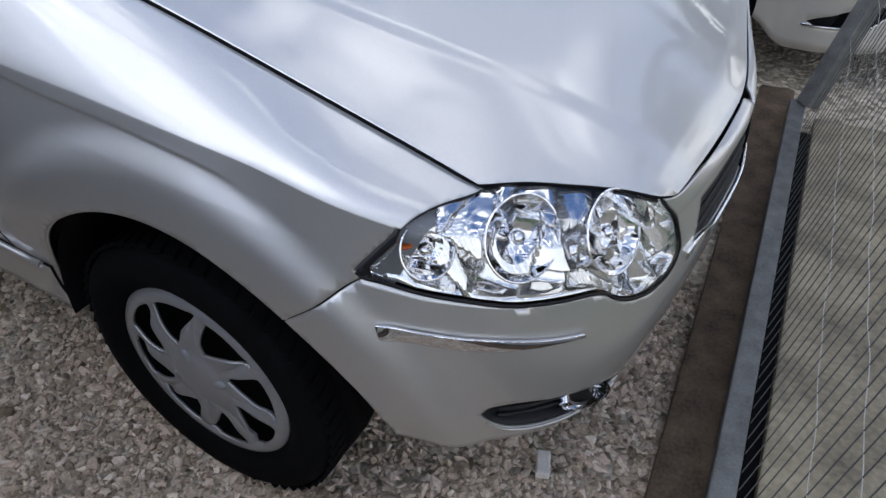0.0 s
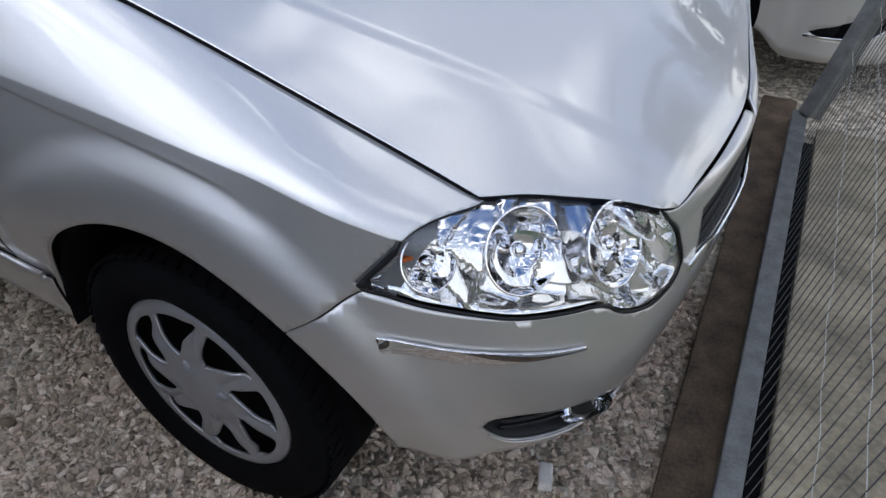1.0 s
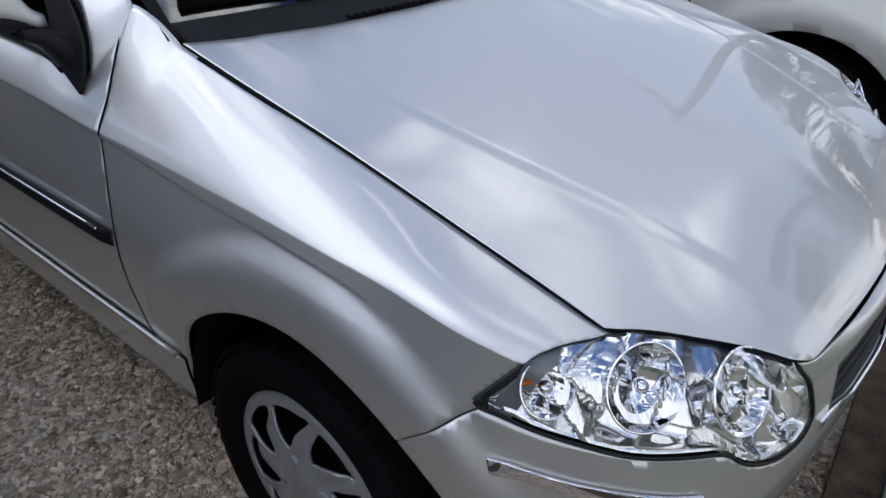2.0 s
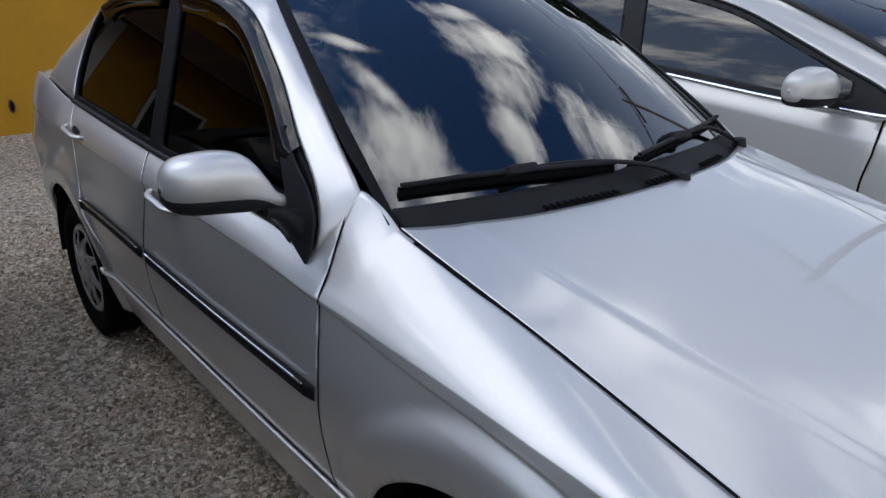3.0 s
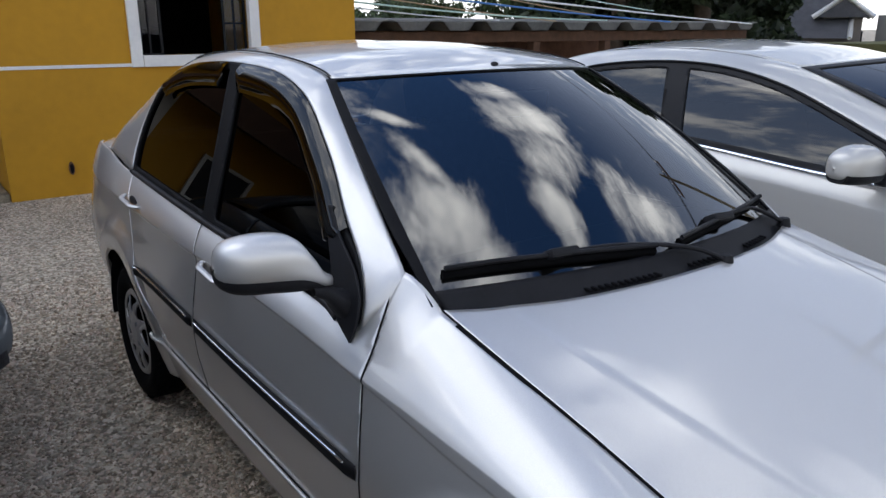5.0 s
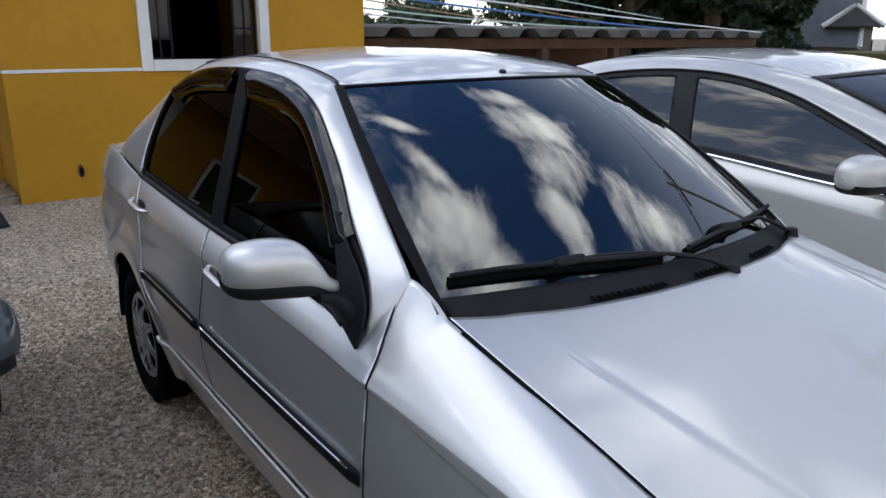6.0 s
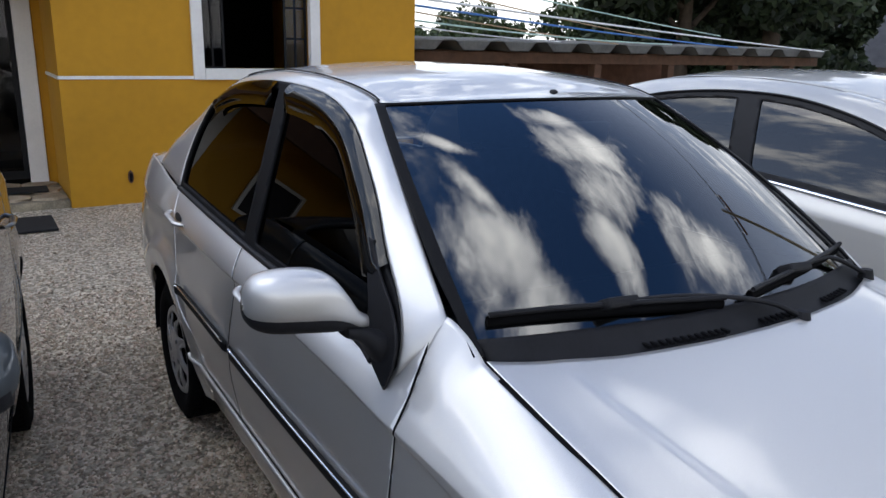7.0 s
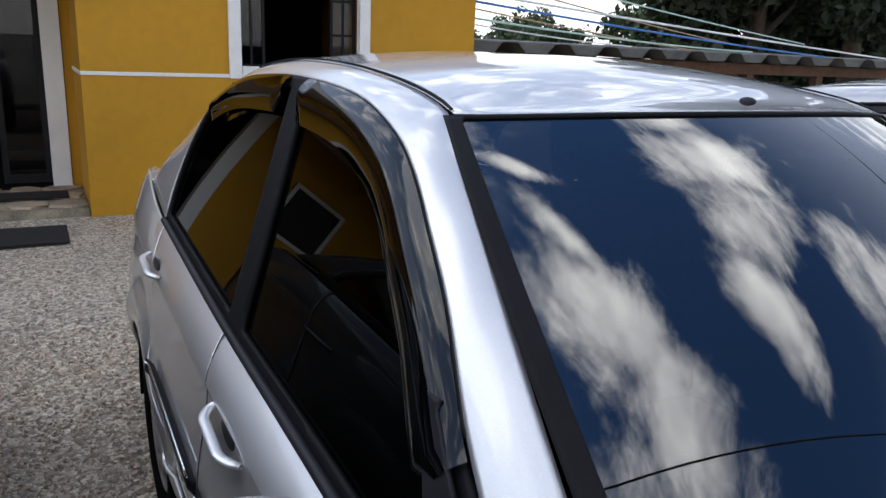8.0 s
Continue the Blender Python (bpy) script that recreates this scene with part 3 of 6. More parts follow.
# The silver sedan. Origin on the ground under its front axle, nose along +x; all curves are for y > 0 and mirrored.
silver = thing("sedan_car", "silver metallic four-door sedan with smoked visors, parked on gravel", "car")
S_OUT = ((-3.46, 0.0), (-3.44, 0.35), (-3.37, 0.58), (-3.20, 0.705), (-2.75, 0.775), (-2.30, 0.79), (-1.40, 0.797), (-0.45, 0.797), (0.0, 0.79), (0.22, 0.782),
         (0.38, 0.758), (0.53, 0.69), (0.63, 0.59), (0.685, 0.47), (0.710, 0.33), (0.721, 0.17), (0.724, 0.0))
hood_side_z = knots((-0.5, 1.0), (-0.38, 0.972), (-0.22, 0.936), (0.0, 0.889), (0.23, 0.833), (0.45, 0.777), (0.55, 0.748), (0.69, 0.698), (0.80, 0.650))
hood_front_x = knots((0.0, 0.697), (0.17, 0.697), (0.325, 0.696), (0.41, 0.692), (0.452, 0.678), (0.50, 0.622), (0.535, 0.580), (0.575, 0.532), (0.619, 0.489), (0.75, 0.30))
hood_back_x = knots((0.0, -0.235), (0.10, -0.237), (0.27, -0.256), (0.37, -0.276), (0.49, -0.318), (0.55, -0.342), (0.622, -0.380), (0.75, -0.46))
ridge_out = knots((-0.42, 0.515), (-0.15, 0.493), (0.10, 0.468), (0.30, 0.437), (0.47, 0.410), (0.70, 0.385))
ridge_in = knots((-0.42, 0.505), (-0.20, 0.484), (-0.04, 0.468), (0.20, 0.434), (0.38, 0.400), (0.48, 0.379), (0.60, 0.350), (0.70, 0.335))


def hood_z(x, y):
    y = np.abs(y)
    crown = 0.034 * (1 - (y / 0.621) ** 2)
    raised = 0.0040 * np.clip((ridge_out(x) - y) / (ridge_out(x) - ridge_in(x)), 0, 1) * smooth01(-0.42, -0.10, x)
    nose = -0.014 * smooth01(-0.06, 0.0, x - hood_front_x(y)) ** 2 * (1 - smooth01(0.40, 0.48, y))
    droop = -0.052 * smooth01(0.36, 0.71, x) ** 2 * (1 - smooth01(0.12, 0.52, y))
    return hood_side_z(x) + crown + raised + nose + droop


s_top_x = knots((-4.1, -3.38), (-3.6, -3.33), (-3.3, -3.20), (-2.9, -2.88), (-2.3, -2.3), (-0.6, -0.6), (-0.5, -0.497), (-0.38, -0.38), (0.25, 0.25), (0.50, 0.489), (0.58, 0.530), (0.67, 0.580), (0.75, 0.628), (0.835, 0.679), (1.0, 0.696), (1.16, 0.698), (1.32, 0.698))
s_top_y = knots((-4.1, 0.0), (-3.6, 0.47), (-3.3, 0.62), (-2.9, 0.672), (-2.35, 0.708), (-1.4, 0.715), (-0.72, 0.711), (-0.62, 0.686), (-0.55, 0.658), (-0.49, 0.636), (-0.38, 0.6215), (0.45, 0.6215), (0.50, 0.619), (0.58, 0.5765), (0.67, 0.535), (0.75, 0.495), (0.835, 0.4515), (1.0, 0.325), (1.16, 0.17), (1.32, 0.0))
belt_z = knots((-4.1, 0.95), (-3.6, 0.955), (-3.3, 0.985), (-3.0, 1.004), (-2.75, 1.001), (-2.5, 0.978), (-2.3, 0.964), (-1.5, 0.936), (-0.75, 0.922), (-0.62, 0.955), (-0.55, 0.992), (-0.49, 1.026), (-0.44, 1.008), (-0.38, 0.971))


ease_y = knots((-1.0, 0.7131), (-0.80, 0.7105), (-0.70, 0.700), (-0.58, 0.668), (-0.46, 0.638), (-0.40, 0.626), (-0.34, 0.6215))
ease_z = knots((-1.0, 0.9265), (-0.80, 0.9232), (-0.70, 0.930), (-0.60, 0.948), (-0.50, 0.968), (-0.42, 0.972), (-0.34, 0.9605))


def s_top_z(u):
    return np.where(u < -0.38, belt_z(u), hood_z(s_top_x(u), s_top_y(u)) - 0.003)


ARCH_F, ARCH_R = (0.045, 0.285, 0.367), (-2.362, 0.30, 0.350)
shell = Shell(S_OUT, s_top_x, s_top_y, s_top_z,
              knots((-3.9, 0.78), (-2.9, 0.84), (-1.5, 0.862), (-0.72, 0.851), (-0.43, 0.826), (0.0, 0.802), (0.30, 0.776), (0.5, 0.738), (0.65, 0.695), (0.835, 0.658), (1.35, 0.64)),
              knots((-3.9, 0.03), (-1.5, 0.028), (-0.6, 0.030), (-0.3, 0.042), (0.15, 0.040), (0.40, 0.016), (0.5, 0.008), (1.35, 0.006)),
              knots((-3.9, 0.62), (-0.4, 0.62), (0.2, 0.60), (0.5, 0.56), (1.35, 0.53)),
              knots((-3.9, 0.40), (0.2, 0.42), (0.6, 0.42), (1.35, 0.40)),
              knots((-3.9, 0.03), (-0.4, 0.022), (0.3, 0.012), (0.6, 0.010), (1.35, 0.01)),
              knots((-3.9, 0.26), (-0.4, 0.27), (0.2, 0.30), (0.42, 0.330), (0.55, 0.312), (0.68, 0.296), (0.85, 0.282), (1.35, 0.25)),
              knots((-3.9, 0.08), (-0.4, 0.05), (0.3, 0.030), (0.6, 0.035), (1.35, 0.05)), (ARCH_F, ARCH_R), 0.0165,
              knots((-2.5, 0.868), (-1.40, 0.858), (-1.13, 0.860), (-0.845, 0.853), (-0.613, 0.842), (-0.45, 0.823), (-0.304, 0.806), (-0.138, 0.790), (0.004, 0.781), (0.106, 0.773), (0.187, 0.760), (0.241, 0.739), (0.30, 0.71)),
              (lambda u, y: np.where((u > -1.0) & (u < -0.34), ease_y(u), y), lambda u, z: np.where((u > -1.0) & (u < -0.34), ease_z(u), z)))
gap_front = knots((0.2, -0.36), (0.36, -0.385), (0.41, -0.412), (0.436, -0.426), (0.544, -0.428), (0.64, -0.430), (0.74, -0.446), (0.80, -0.457), (0.87, -0.469), (0.93, -0.486), (0.988, -0.497), (1.03, -0.497), (1.1, -0.505))
gap_mid = knots((0.2, -1.415), (0.66, -1.436), (0.82, -1.425), (0.89, -1.455), (0.94, -1.505))
gap_rear = knots((0.2, -1.70), (0.36, -1.79), (0.42, -1.835), (0.47, -1.885), (0.66, -2.085), (0.80, -2.165), (0.88, -2.215), (0.97, -2.30), (1.1, -2.36))
SILL_Z = 0.405
GAP = 0.0032


def arch(a, grow=0.0):
    return lambda x, y, z, u, v: np.hypot(x - a[0], z - a[1]) - a[2] - grow


# headlamp outline: outer point, top corner, inner end, rounded lower lobe
lamp_rear_v = knots((0.20, 9.0), (0.33, 5.5), (0.36, 2.75), (0.384, 2.49), (0.414, 2.27), (0.435, 2.12), (0.449, 1.98), (0.4535, 1.60), (0.459, 1.20), (0.476, 0.64), (0.502, 0.12), (0.52, -0.5))
lamp_low_z = knots((0.36, 0.690), (0.384, 0.671), (0.421, 0.666), (0.471, 0.655), (0.532, 0.643), (0.595, 0.628), (0.663, 0.619), (0.715, 0.612), (0.737, 0.600), (0.759, 0.580), (0.805, 0.556), (0.855, 0.543), (0.885, 0.543), (0.91, 0.553), (0.935, 0.60))
lamp_inner_u = knots((0.50, 0.905), (0.545, 0.912), (0.575, 0.922), (0.619, 0.906), (0.665, 0.880), (0.705, 0.840), (0.76, 0.78))
seam_z = knots((0.20, 0.50), (0.27, 0.562), (0.40, 0.671), (0.45, 0.70))


fog_top = knots((0.555, 0.398), (0.562, 0.412), (0.575, 0.420), (0.60, 0.421), (0.676, 0.404), (0.765, 0.376), (0.83, 0.345), (0.870, 0.312))
fog_low = knots((0.555, 0.398), (0.564, 0.382), (0.580, 0.362), (0.61, 0.338), (0.675, 0.318), (0.748, 0.307), (0.835, 0.302), (0.870, 0.312))


def lamp_field(x, y, z, u, v):
    """Positive inside the headlamp's outline."""
    return np.minimum(np.minimum(z - lamp_low_z(u), (v - lamp_rear_v(u)) * 0.075), lamp_inner_u(z) - u)


for side, hand in ((-1, "right"), (1, "left")):
    uu = lambda a, b, n: np.linspace(a, b, n)
    vv = np.r_[np.linspace(0, 2, 22), np.linspace(2, 5, 34)[1:]]
    fine = np.r_[np.linspace(0, 1.7, 18), np.linspace(1.7, 2.35, 52)[1:], np.linspace(2.35, 5, 30)[1:]] if side < 0 else vv
    fender = sheet("front_fender", shell, uu(-0.60, 0.60, 120), fine,
                   [lambda x, y, z, u, v: x - gap_front(z) - GAP, arch(ARCH_F), lambda x, y, z, u, v: z - np.where(u > 0.1, seam_z(u) + GAP * 0.6, 0.30),
                    lambda x, y, z, u, v: np.maximum((lamp_rear_v(u) - v) * 0.04, lamp_low_z(u) - z) - GAP * 0.6, lambda x, y, z, u, v: 0.53 - u], SILVER, silver, side, 0.006)
    door_f = sheet("front_door", shell, uu(-1.56, -0.40, 90), fine,
                   [lambda x, y, z, u, v: gap_front(z) - GAP - x, lambda x, y, z, u, v: x - gap_mid(z) - GAP, lambda x, y, z, u, v: z - SILL_Z - 0.006], SILVER, silver, side, 0.012)
    door_r = sheet("rear_door", shell, uu(-2.40, -1.38, 90), fine,
                   [lambda x, y, z, u, v: gap_mid(z) - GAP - x, lambda x, y, z, u, v: x - gap_rear(z) - GAP, lambda x, y, z, u, v: z - SILL_Z - 0.006, arch(ARCH_R, 0.03)], SILVER, silver, side, 0.012)
    sheet("rear_quarter", shell, np.r_[np.linspace(shell.start + 0.02, -2.6, 40), np.linspace(-2.58, -1.80, 60)], vv,
          [lambda x, y, z, u, v: gap_rear(z) - GAP - x, arch(ARCH_R), lambda x, y, z, u, v: z - 0.30], SILVER, silver, side, 0.009)
    sheet("sill", shell, uu(-2.15, -0.27, 80), np.linspace(3, 5, 24), [lambda x, y, z, u, v: SILL_Z - z, arch(ARCH_F, 0.0), arch(ARCH_R, 0.0)], SILVER, silver, side, 0.02, 0.006)
    edge_bar("sill_edge", [tuple(shell(np.array([u]), np.array([3.95]))[0] + np.array([0, 0.004, SILL_Z - shell(np.array([u]), np.array([3.95]))[0][2]])) for u in np.linspace(-2.02, -0.325, 40)], side, 0.007, SILVER, silver)
    # near-black inner shell behind the gaps, its colour standing for their shade
    sheet("inner_body", shell, uu(-3.3, 1.3, 150), vv[::2], [arch(ARCH_F, -0.008), arch(ARCH_R, -0.008), lambda x, y, z, u, v: -lamp_field(x, y, z, u, v) - 0.012, lambda x, y, z, u, v: z - 0.36], DARK, silver, side, 0.0, -0.03)
    for a in (ARCH_F, ARCH_R):
        vs, fs = [], []
        n = 24
        for k in range(n + 1):
            t = 0.62 + (math.pi - 0.52) * k / n
            for y in (0.50, 0.765):
                vs.append((a[0] + (a[2] - 0.006) * math.cos(t), y * side, max(0.27, a[1] + (a[2] - 0.006) * math.sin(t))))
        fs = [(2 * k, 2 * k + 1, 2 * k + 3, 2 * k + 2) for k in range(n)]
        obj("wheel_arch_liner", vs, fs, DARK, silver)
        box("inner_arch_wall", a[0] - 0.36, a[0] + 0.25, 0.49 * side - 0.005, 0.49 * side + 0.005, 0.2, 0.66, DARK, silver)
    for a, ob in ((ARCH_F, fender), (ARCH_R, silver)):
        lip = []
        for t in np.linspace(0.30, math.pi - 0.06, 50):
            x, z = a[0] + a[2] * math.cos(t), a[1] + a[2] * math.sin(t)
            q = shell(np.full(60, x + (0.006 if x > 0.3 else 0.0)), np.linspace(5, 1.5, 60))
            lip.append((x, float(np.interp(z, q[:, 2], q[:, 1])) - 0.003, z))
        edge_bar("arch_lip", [(x, y - 0.003, z) for x, y, z in lip], side, 0.0035, SILVER, silver)
    # black door mouldings with a bright upper lip
    for ob, a, b in ((door_f, -1.425, -0.440), (door_r, -2.06, -1.445)):
        us = np.linspace(a, b, 30)
        zc = lambda u: 0.628 + 0.018 * smooth01(-0.8, -2.1, u)
        vs, fs = [], []
        prof = ((-0.012, 0.000), (-0.011, 0.008), (-0.004, 0.013), (0.012, 0.014), (0.020, 0.011), (0.024, 0.0))
        for u in us:
            end = min(1.0, (min(u - a, b - u) + 0.004) / 0.02)
            base = shell(np.array([u] * 6), np.array([3.0] * 6))[0]
            for dz, dy in prof:
                vs.append((base[0], (base[1] + dy * end) * side, zc(u) + dz))
        m = len(prof)
        for i in range(len(us) - 1):
            for j in range(m - 1):
                f = (i * m + j, i * m + j + 1, (i + 1) * m + j + 1, (i + 1) * m + j)
                fs.append(f if side < 0 else f[::-1])
        moulding = obj("door_moulding", vs, fs, SEAL, ob, "black side moulding")
        tube("moulding_lip", [(shell(np.array([u]), np.array([3.0]))[0][0], (shell(np.array([u]), np.array([3.0]))[0][1] + 0.013) * side, zc(u) + 0.0225) for u in us[1:-1]], 0.0032, CHROME, moulding, "bright lip")

    # front bumper half
    def fog(x, y, z, u, v):
        return np.where((u > 0.556) & (u < 0.868), np.minimum(fog_top(u) - z, z - fog_low(u)), -0.02)

    def grille(x, y, z, u, v):
        return np.minimum(u - 0.985, np.minimum(0.632 - z, z - (0.52 + 0.03 * smooth01(1.1, 0.99, u))))

    def intake(x, y, z, u, v):
        return np.minimum(u - 1.0, np.minimum(0.40 - z, z - 0.31))

    sheet("front_bumper", shell, uu(0.16, shell.end, 130), vv,
          [arch(ARCH_F), lambda x, y, z, u, v: np.where(u < 0.402, seam_z(u) - z, np.maximum(lamp_low_z(u) - z, u - 0.84)) - GAP * 0.6, lambda x, y, z, u, v: -lamp_field(x, y, z, u, v) - 0.004,
           lambda x, y, z, u, v: -fog(x, y, z, u, v), lambda x, y, z, u, v: -grille(x, y, z, u, v), lambda x, y, z, u, v: -intake(x, y, z, u, v)], SILVER, silver, side, 0.006)
    # fog lamp in its dark recess
    def dish(u, v):
        P, nn = shell(u, v), shell.plan(u)[1]
        return P + np.concatenate([nn, 0 * nn[:, :1]], 1) * (0.004 + 0.030 * smooth01(-0.004, 0.016, fog(P[:, 0], P[:, 1], P[:, 2], u, v)))[:, None]

    recess = sheet("fog_recess", dish, uu(0.50, 0.93, 70), np.linspace(3, 5, 70), [lambda x, y, z, u, v: fog(x, y, z, u, v) + 0.006], SATIN, silver, side)
    # grille
    sheet("grille_backing", shell, uu(0.96, shell.end, 30), np.linspace(2, 4.9, 40), [lambda x, y, z, u, v: np.maximum(grille(x, y, z, u, v), intake(x, y, z, u, v)) + 0.01], PLASTIC, silver, side, 0.0, -0.02)

    # headlamp
    lamp = new("headlamp")
    lamp.parent = silver
    lens = sheet("lamp_lens", shell, uu(0.36, 0.93, 70), vv, [lambda x, y, z, u, v: lamp_field(x, y, z, u, v) - 0.002], LENS, lamp, side, 0.0, -0.001, "clear polycarbonate lens")
    lens.visible_shadow = False
    sheet("lamp_rim", shell, uu(0.34, 0.95, 90), vv, [lambda x, y, z, u, v: lamp_field(x, y, z, u, v) + 0.001, lambda x, y, z, u, v: 0.0032 - lamp_field(x, y, z, u, v)], SATIN, lamp, side, 0.003, 0.0015)
    back = sheet("lamp_housing", shell, uu(0.36, 0.93, 60), vv, [lambda x, y, z, u, v: lamp_field(x, y, z, u, v) - 0.002], LAMP_SILVER, lamp, side, 0.0, -0.045)

    # wheels
    build_wheel(silver, 0.018, side * 0.680, 0.274, side, 0.283, 0.188, turn=0.1)
    build_wheel(silver, -2.373, side * 0.670, 0.285, side, 0.287, 0.182, turn=1.0)

    # greenhouse side
    def side_y(z):
        return 0.715 - 0.36 * (z - 0.93) - 0.10 * (z - 0.93) * (z - 1.40)

    edge_xz = spline([(-0.535, 0.90), (-0.541, 0.935), (-0.548, 0.965), (-0.575, 1.01), (-0.617, 1.048), (-0.70, 1.108), (-0.80, 1.195), (-0.90, 1.262), (-0.98, 1.312), (-1.08, 1.356), (-1.25, 1.394), (-1.5, 1.408), (-1.75, 1.406), (-2.0, 1.382), (-2.2, 1.315), (-2.30, 1.20), (-2.335, 1.07), (-2.325, 0.97)], 84)
    outer = [(x, side_y(z), z) for x, z in edge_xz]
    inner = spline([(-0.470, 0.640, 0.965), (-0.480, 0.640, 1.000), (-0.493, 0.637, 1.029), (-0.60, 0.612, 1.10), (-0.72, 0.585, 1.180), (-0.85, 0.553, 1.264), (-0.96, 0.523, 1.328), (-1.057, 0.492, 1.382), (-1.15, 0.488, 1.406), (-1.3, 0.486, 1.424), (-1.5, 0.485, 1.436), (-1.75, 0.485, 1.436), (-2.0, 0.485, 1.418), (-2.2, 0.488, 1.384), (-2.38, 0.512, 1.31), (-2.56, 0.570, 1.205), (-2.70, 0.630, 1.10), (-2.80, 0.672, 1.002)], 84)
    strip_between("roof_rail", outer, inner, SILVER, silver, (0, 0.007, 0.007), 10, side, 0.012)
    G = lambda u, v: np.stack([u, side_y(-v), -v], 1)
    bott = knots((-2.4, 0.975), (-1.5, 0.940), (-0.7, 0.922), (-0.55, 0.88))
    exz = edge_xz

    def dlo(x, y, z, u, v):
        top = np.interp(-u, -exz[9:64, 0], exz[9:64, 1])
        back_x = np.interp(z, exz[64:, 1][::-1], exz[64:, 0][::-1])
        ahead = knots((0.86, -0.546), (0.93, -0.549), (0.985, -0.563), (1.043, -0.617), (1.10, -0.712), (1.12, -0.735))
        return np.minimum(np.minimum(np.where(z > 1.09, top, 2.0) - z, z - bott(u)), np.minimum(u - back_x, np.where(z < 1.10, ahead(z) - u, 0.2)))

    pillar_mid = knots((0.9, -1.465), (1.15, -1.50), (1.42, -1.565))
    sheet("window_frame", G, uu(-2.42, -0.53, 110), uu(-1.42, -0.87, 60), [lambda x, y, z, u, v: dlo(x, y, z, u, v) + 0.001,
          lambda x, y, z, u, v: np.maximum(0.022 - dlo(x, y, z, u, v), np.maximum(0.045 - np.abs(u - pillar_mid(z)), u + 0.70))], SEAL, silver, side, 0.010, 0.002)
    for nm, ob, a, b in (("front_window", door_f, 0.0, 1.0), ("rear_window", door_r, 1.0, 0.0)):
        win = sheet(nm, G, uu(-2.40, -0.60, 70), uu(-1.41, -0.88, 30), [lambda x, y, z, u, v: dlo(x, y, z, u, v) - 0.016,
              (lambda x, y, z, u, v: u - pillar_mid(z) - 0.04) if nm == "front_window" else (lambda x, y, z, u, v: pillar_mid(z) - 0.04 - u)], DARK_GLASS, ob, side, 0.0, -0.008, "window with near-black film")
    ahead_x = knots((0.86, -0.556), (0.882, -0.550), (0.92, -0.542), (0.954, -0.547), (0.985, -0.564), (1.022, -0.605), (1.066, -0.680), (1.116, -0.748))
    sheet("mirror_sail", G, uu(-0.78, -0.52, 50), uu(-1.12, -0.86, 50), [lambda x, y, z, u, v: ahead_x(z) + 0.012 - u, lambda x, y, z, u, v: z - 0.882 - 0.42 * (-0.55 - u), lambda x, y, z, u, v: u + 0.60 + 0.78 * (z - 0.90)], PLASTIC, door_f, side, 0.006, 0.016, "black mirror sail panel")
    # smoked rain visors
    for ob, x0, x1, w in ((door_f, -1.525, -0.66, 0.085), (door_r, -2.19, -1.615, 0.080)):
        a = np.array([p for p in outer if x0 < p[0] < x1 and p[2] > 1.0])
        cen = np.array([(x0 + x1) / 2 - 0.1, 0.62, 1.0])
        d = cen - a
        d[:, 1] = -0.36 * d[:, 2]
        nd = d / np.linalg.norm(d, axis=1, keepdims=True)
        # along the edge the visor keeps its width, pointing to the pane
        t = np.gradient(a, axis=0)
        t /= np.linalg.norm(t, axis=1, keepdims=True)
        perp = np.cross(t, np.cross(nd, t))
        perp /= np.linalg.norm(perp, axis=1, keepdims=True)
        k = np.linspace(0, 1, len(a))
        ww = w * np.clip(np.minimum(k, 1 - k) * 30 + 0.6, 0, 1)
        b = a + perp * ww[:, None] + np.array([0, 0.010, 0])
        strip_between("rain_visor", b, a + np.array([0, 0.004, 0]), VISOR, ob, (0, 0.022, 0.004), 8, side, 0.0, "smoked acrylic visor")
    # roof ditch moulding
    edge_bar("roof_ditch_strip", [tuple(p + np.array([0.0, -0.006, 0.004])) for p in inner if -2.12 < p[0] < -1.05], side, 0.0035, SEAL, silver, flat=0.6)
    # belt strip
    edge_bar("belt_seal", [(u, side_y(float(bott(u))) + 0.008, float(bott(u)) + 0.002) for u in np.linspace(-2.31, -0.62, 40)], side, 0.010, SATIN, silver)
    # near-black tube added under the bonnet gap to paint its shade
    tube("bonnet_seal", [(x, 0.6215 * side, float(hood_side_z(x)) - 0.009) for x in np.linspace(-0.33, 0.49, 40)], 0.006, DARK, silver)

    # bright strip on the bumper corner
    def strip_band(x, y, z, u, v):
        c = 0.5885 - 0.155 * (u - 0.415)
        return np.minimum(0.0120 - 0.008 * smooth01(0.55, 0.70, u) - np.abs(z - c), np.minimum(u - 0.415 - 0.25 * (c - z), 0.703 - u))

    def rounded(u, v):
        P, nn = shell(u, v), shell.plan(u)[1]
        c = 0.5885 - 0.155 * (u - 0.415)
        return P - np.concatenate([nn, 0 * nn[:, :1]], 1) * (0.004 + 0.12 * (P[:, 2] - c) + 0.0012 * np.clip(1 - ((P[:, 2] - c) / 0.0135) ** 2, 0, 1))[:, None]

    sheet("bumper_strip", rounded, uu(0.40, 0.72, 60), np.linspace(2, 4.2, 160), [strip_band], CHROME, silver, side, 0.004, 0.0, "narrow chrome bumper strip")
    # fog lamp
    fl = new("fog_lamp")
    fl.parent = silver
    fc = shell(np.array([0.752]), np.array([3.9]))[0]
    fc[2] = 0.350
    nrm = Vector((0.72, 0.69 * side, 0.05))
    fm = Matrix.Translation((fc[0] - 0.026, (fc[1] - 0.020) * side, fc[2])) @ nrm.to_track_quat("Z", "Y").to_matrix().to_4x4()
    bm = bmesh.new()
    bmesh.ops.create_cone(bm, segments=24, radius1=0.028, radius2=0.046, depth=0.03, cap_ends=False)
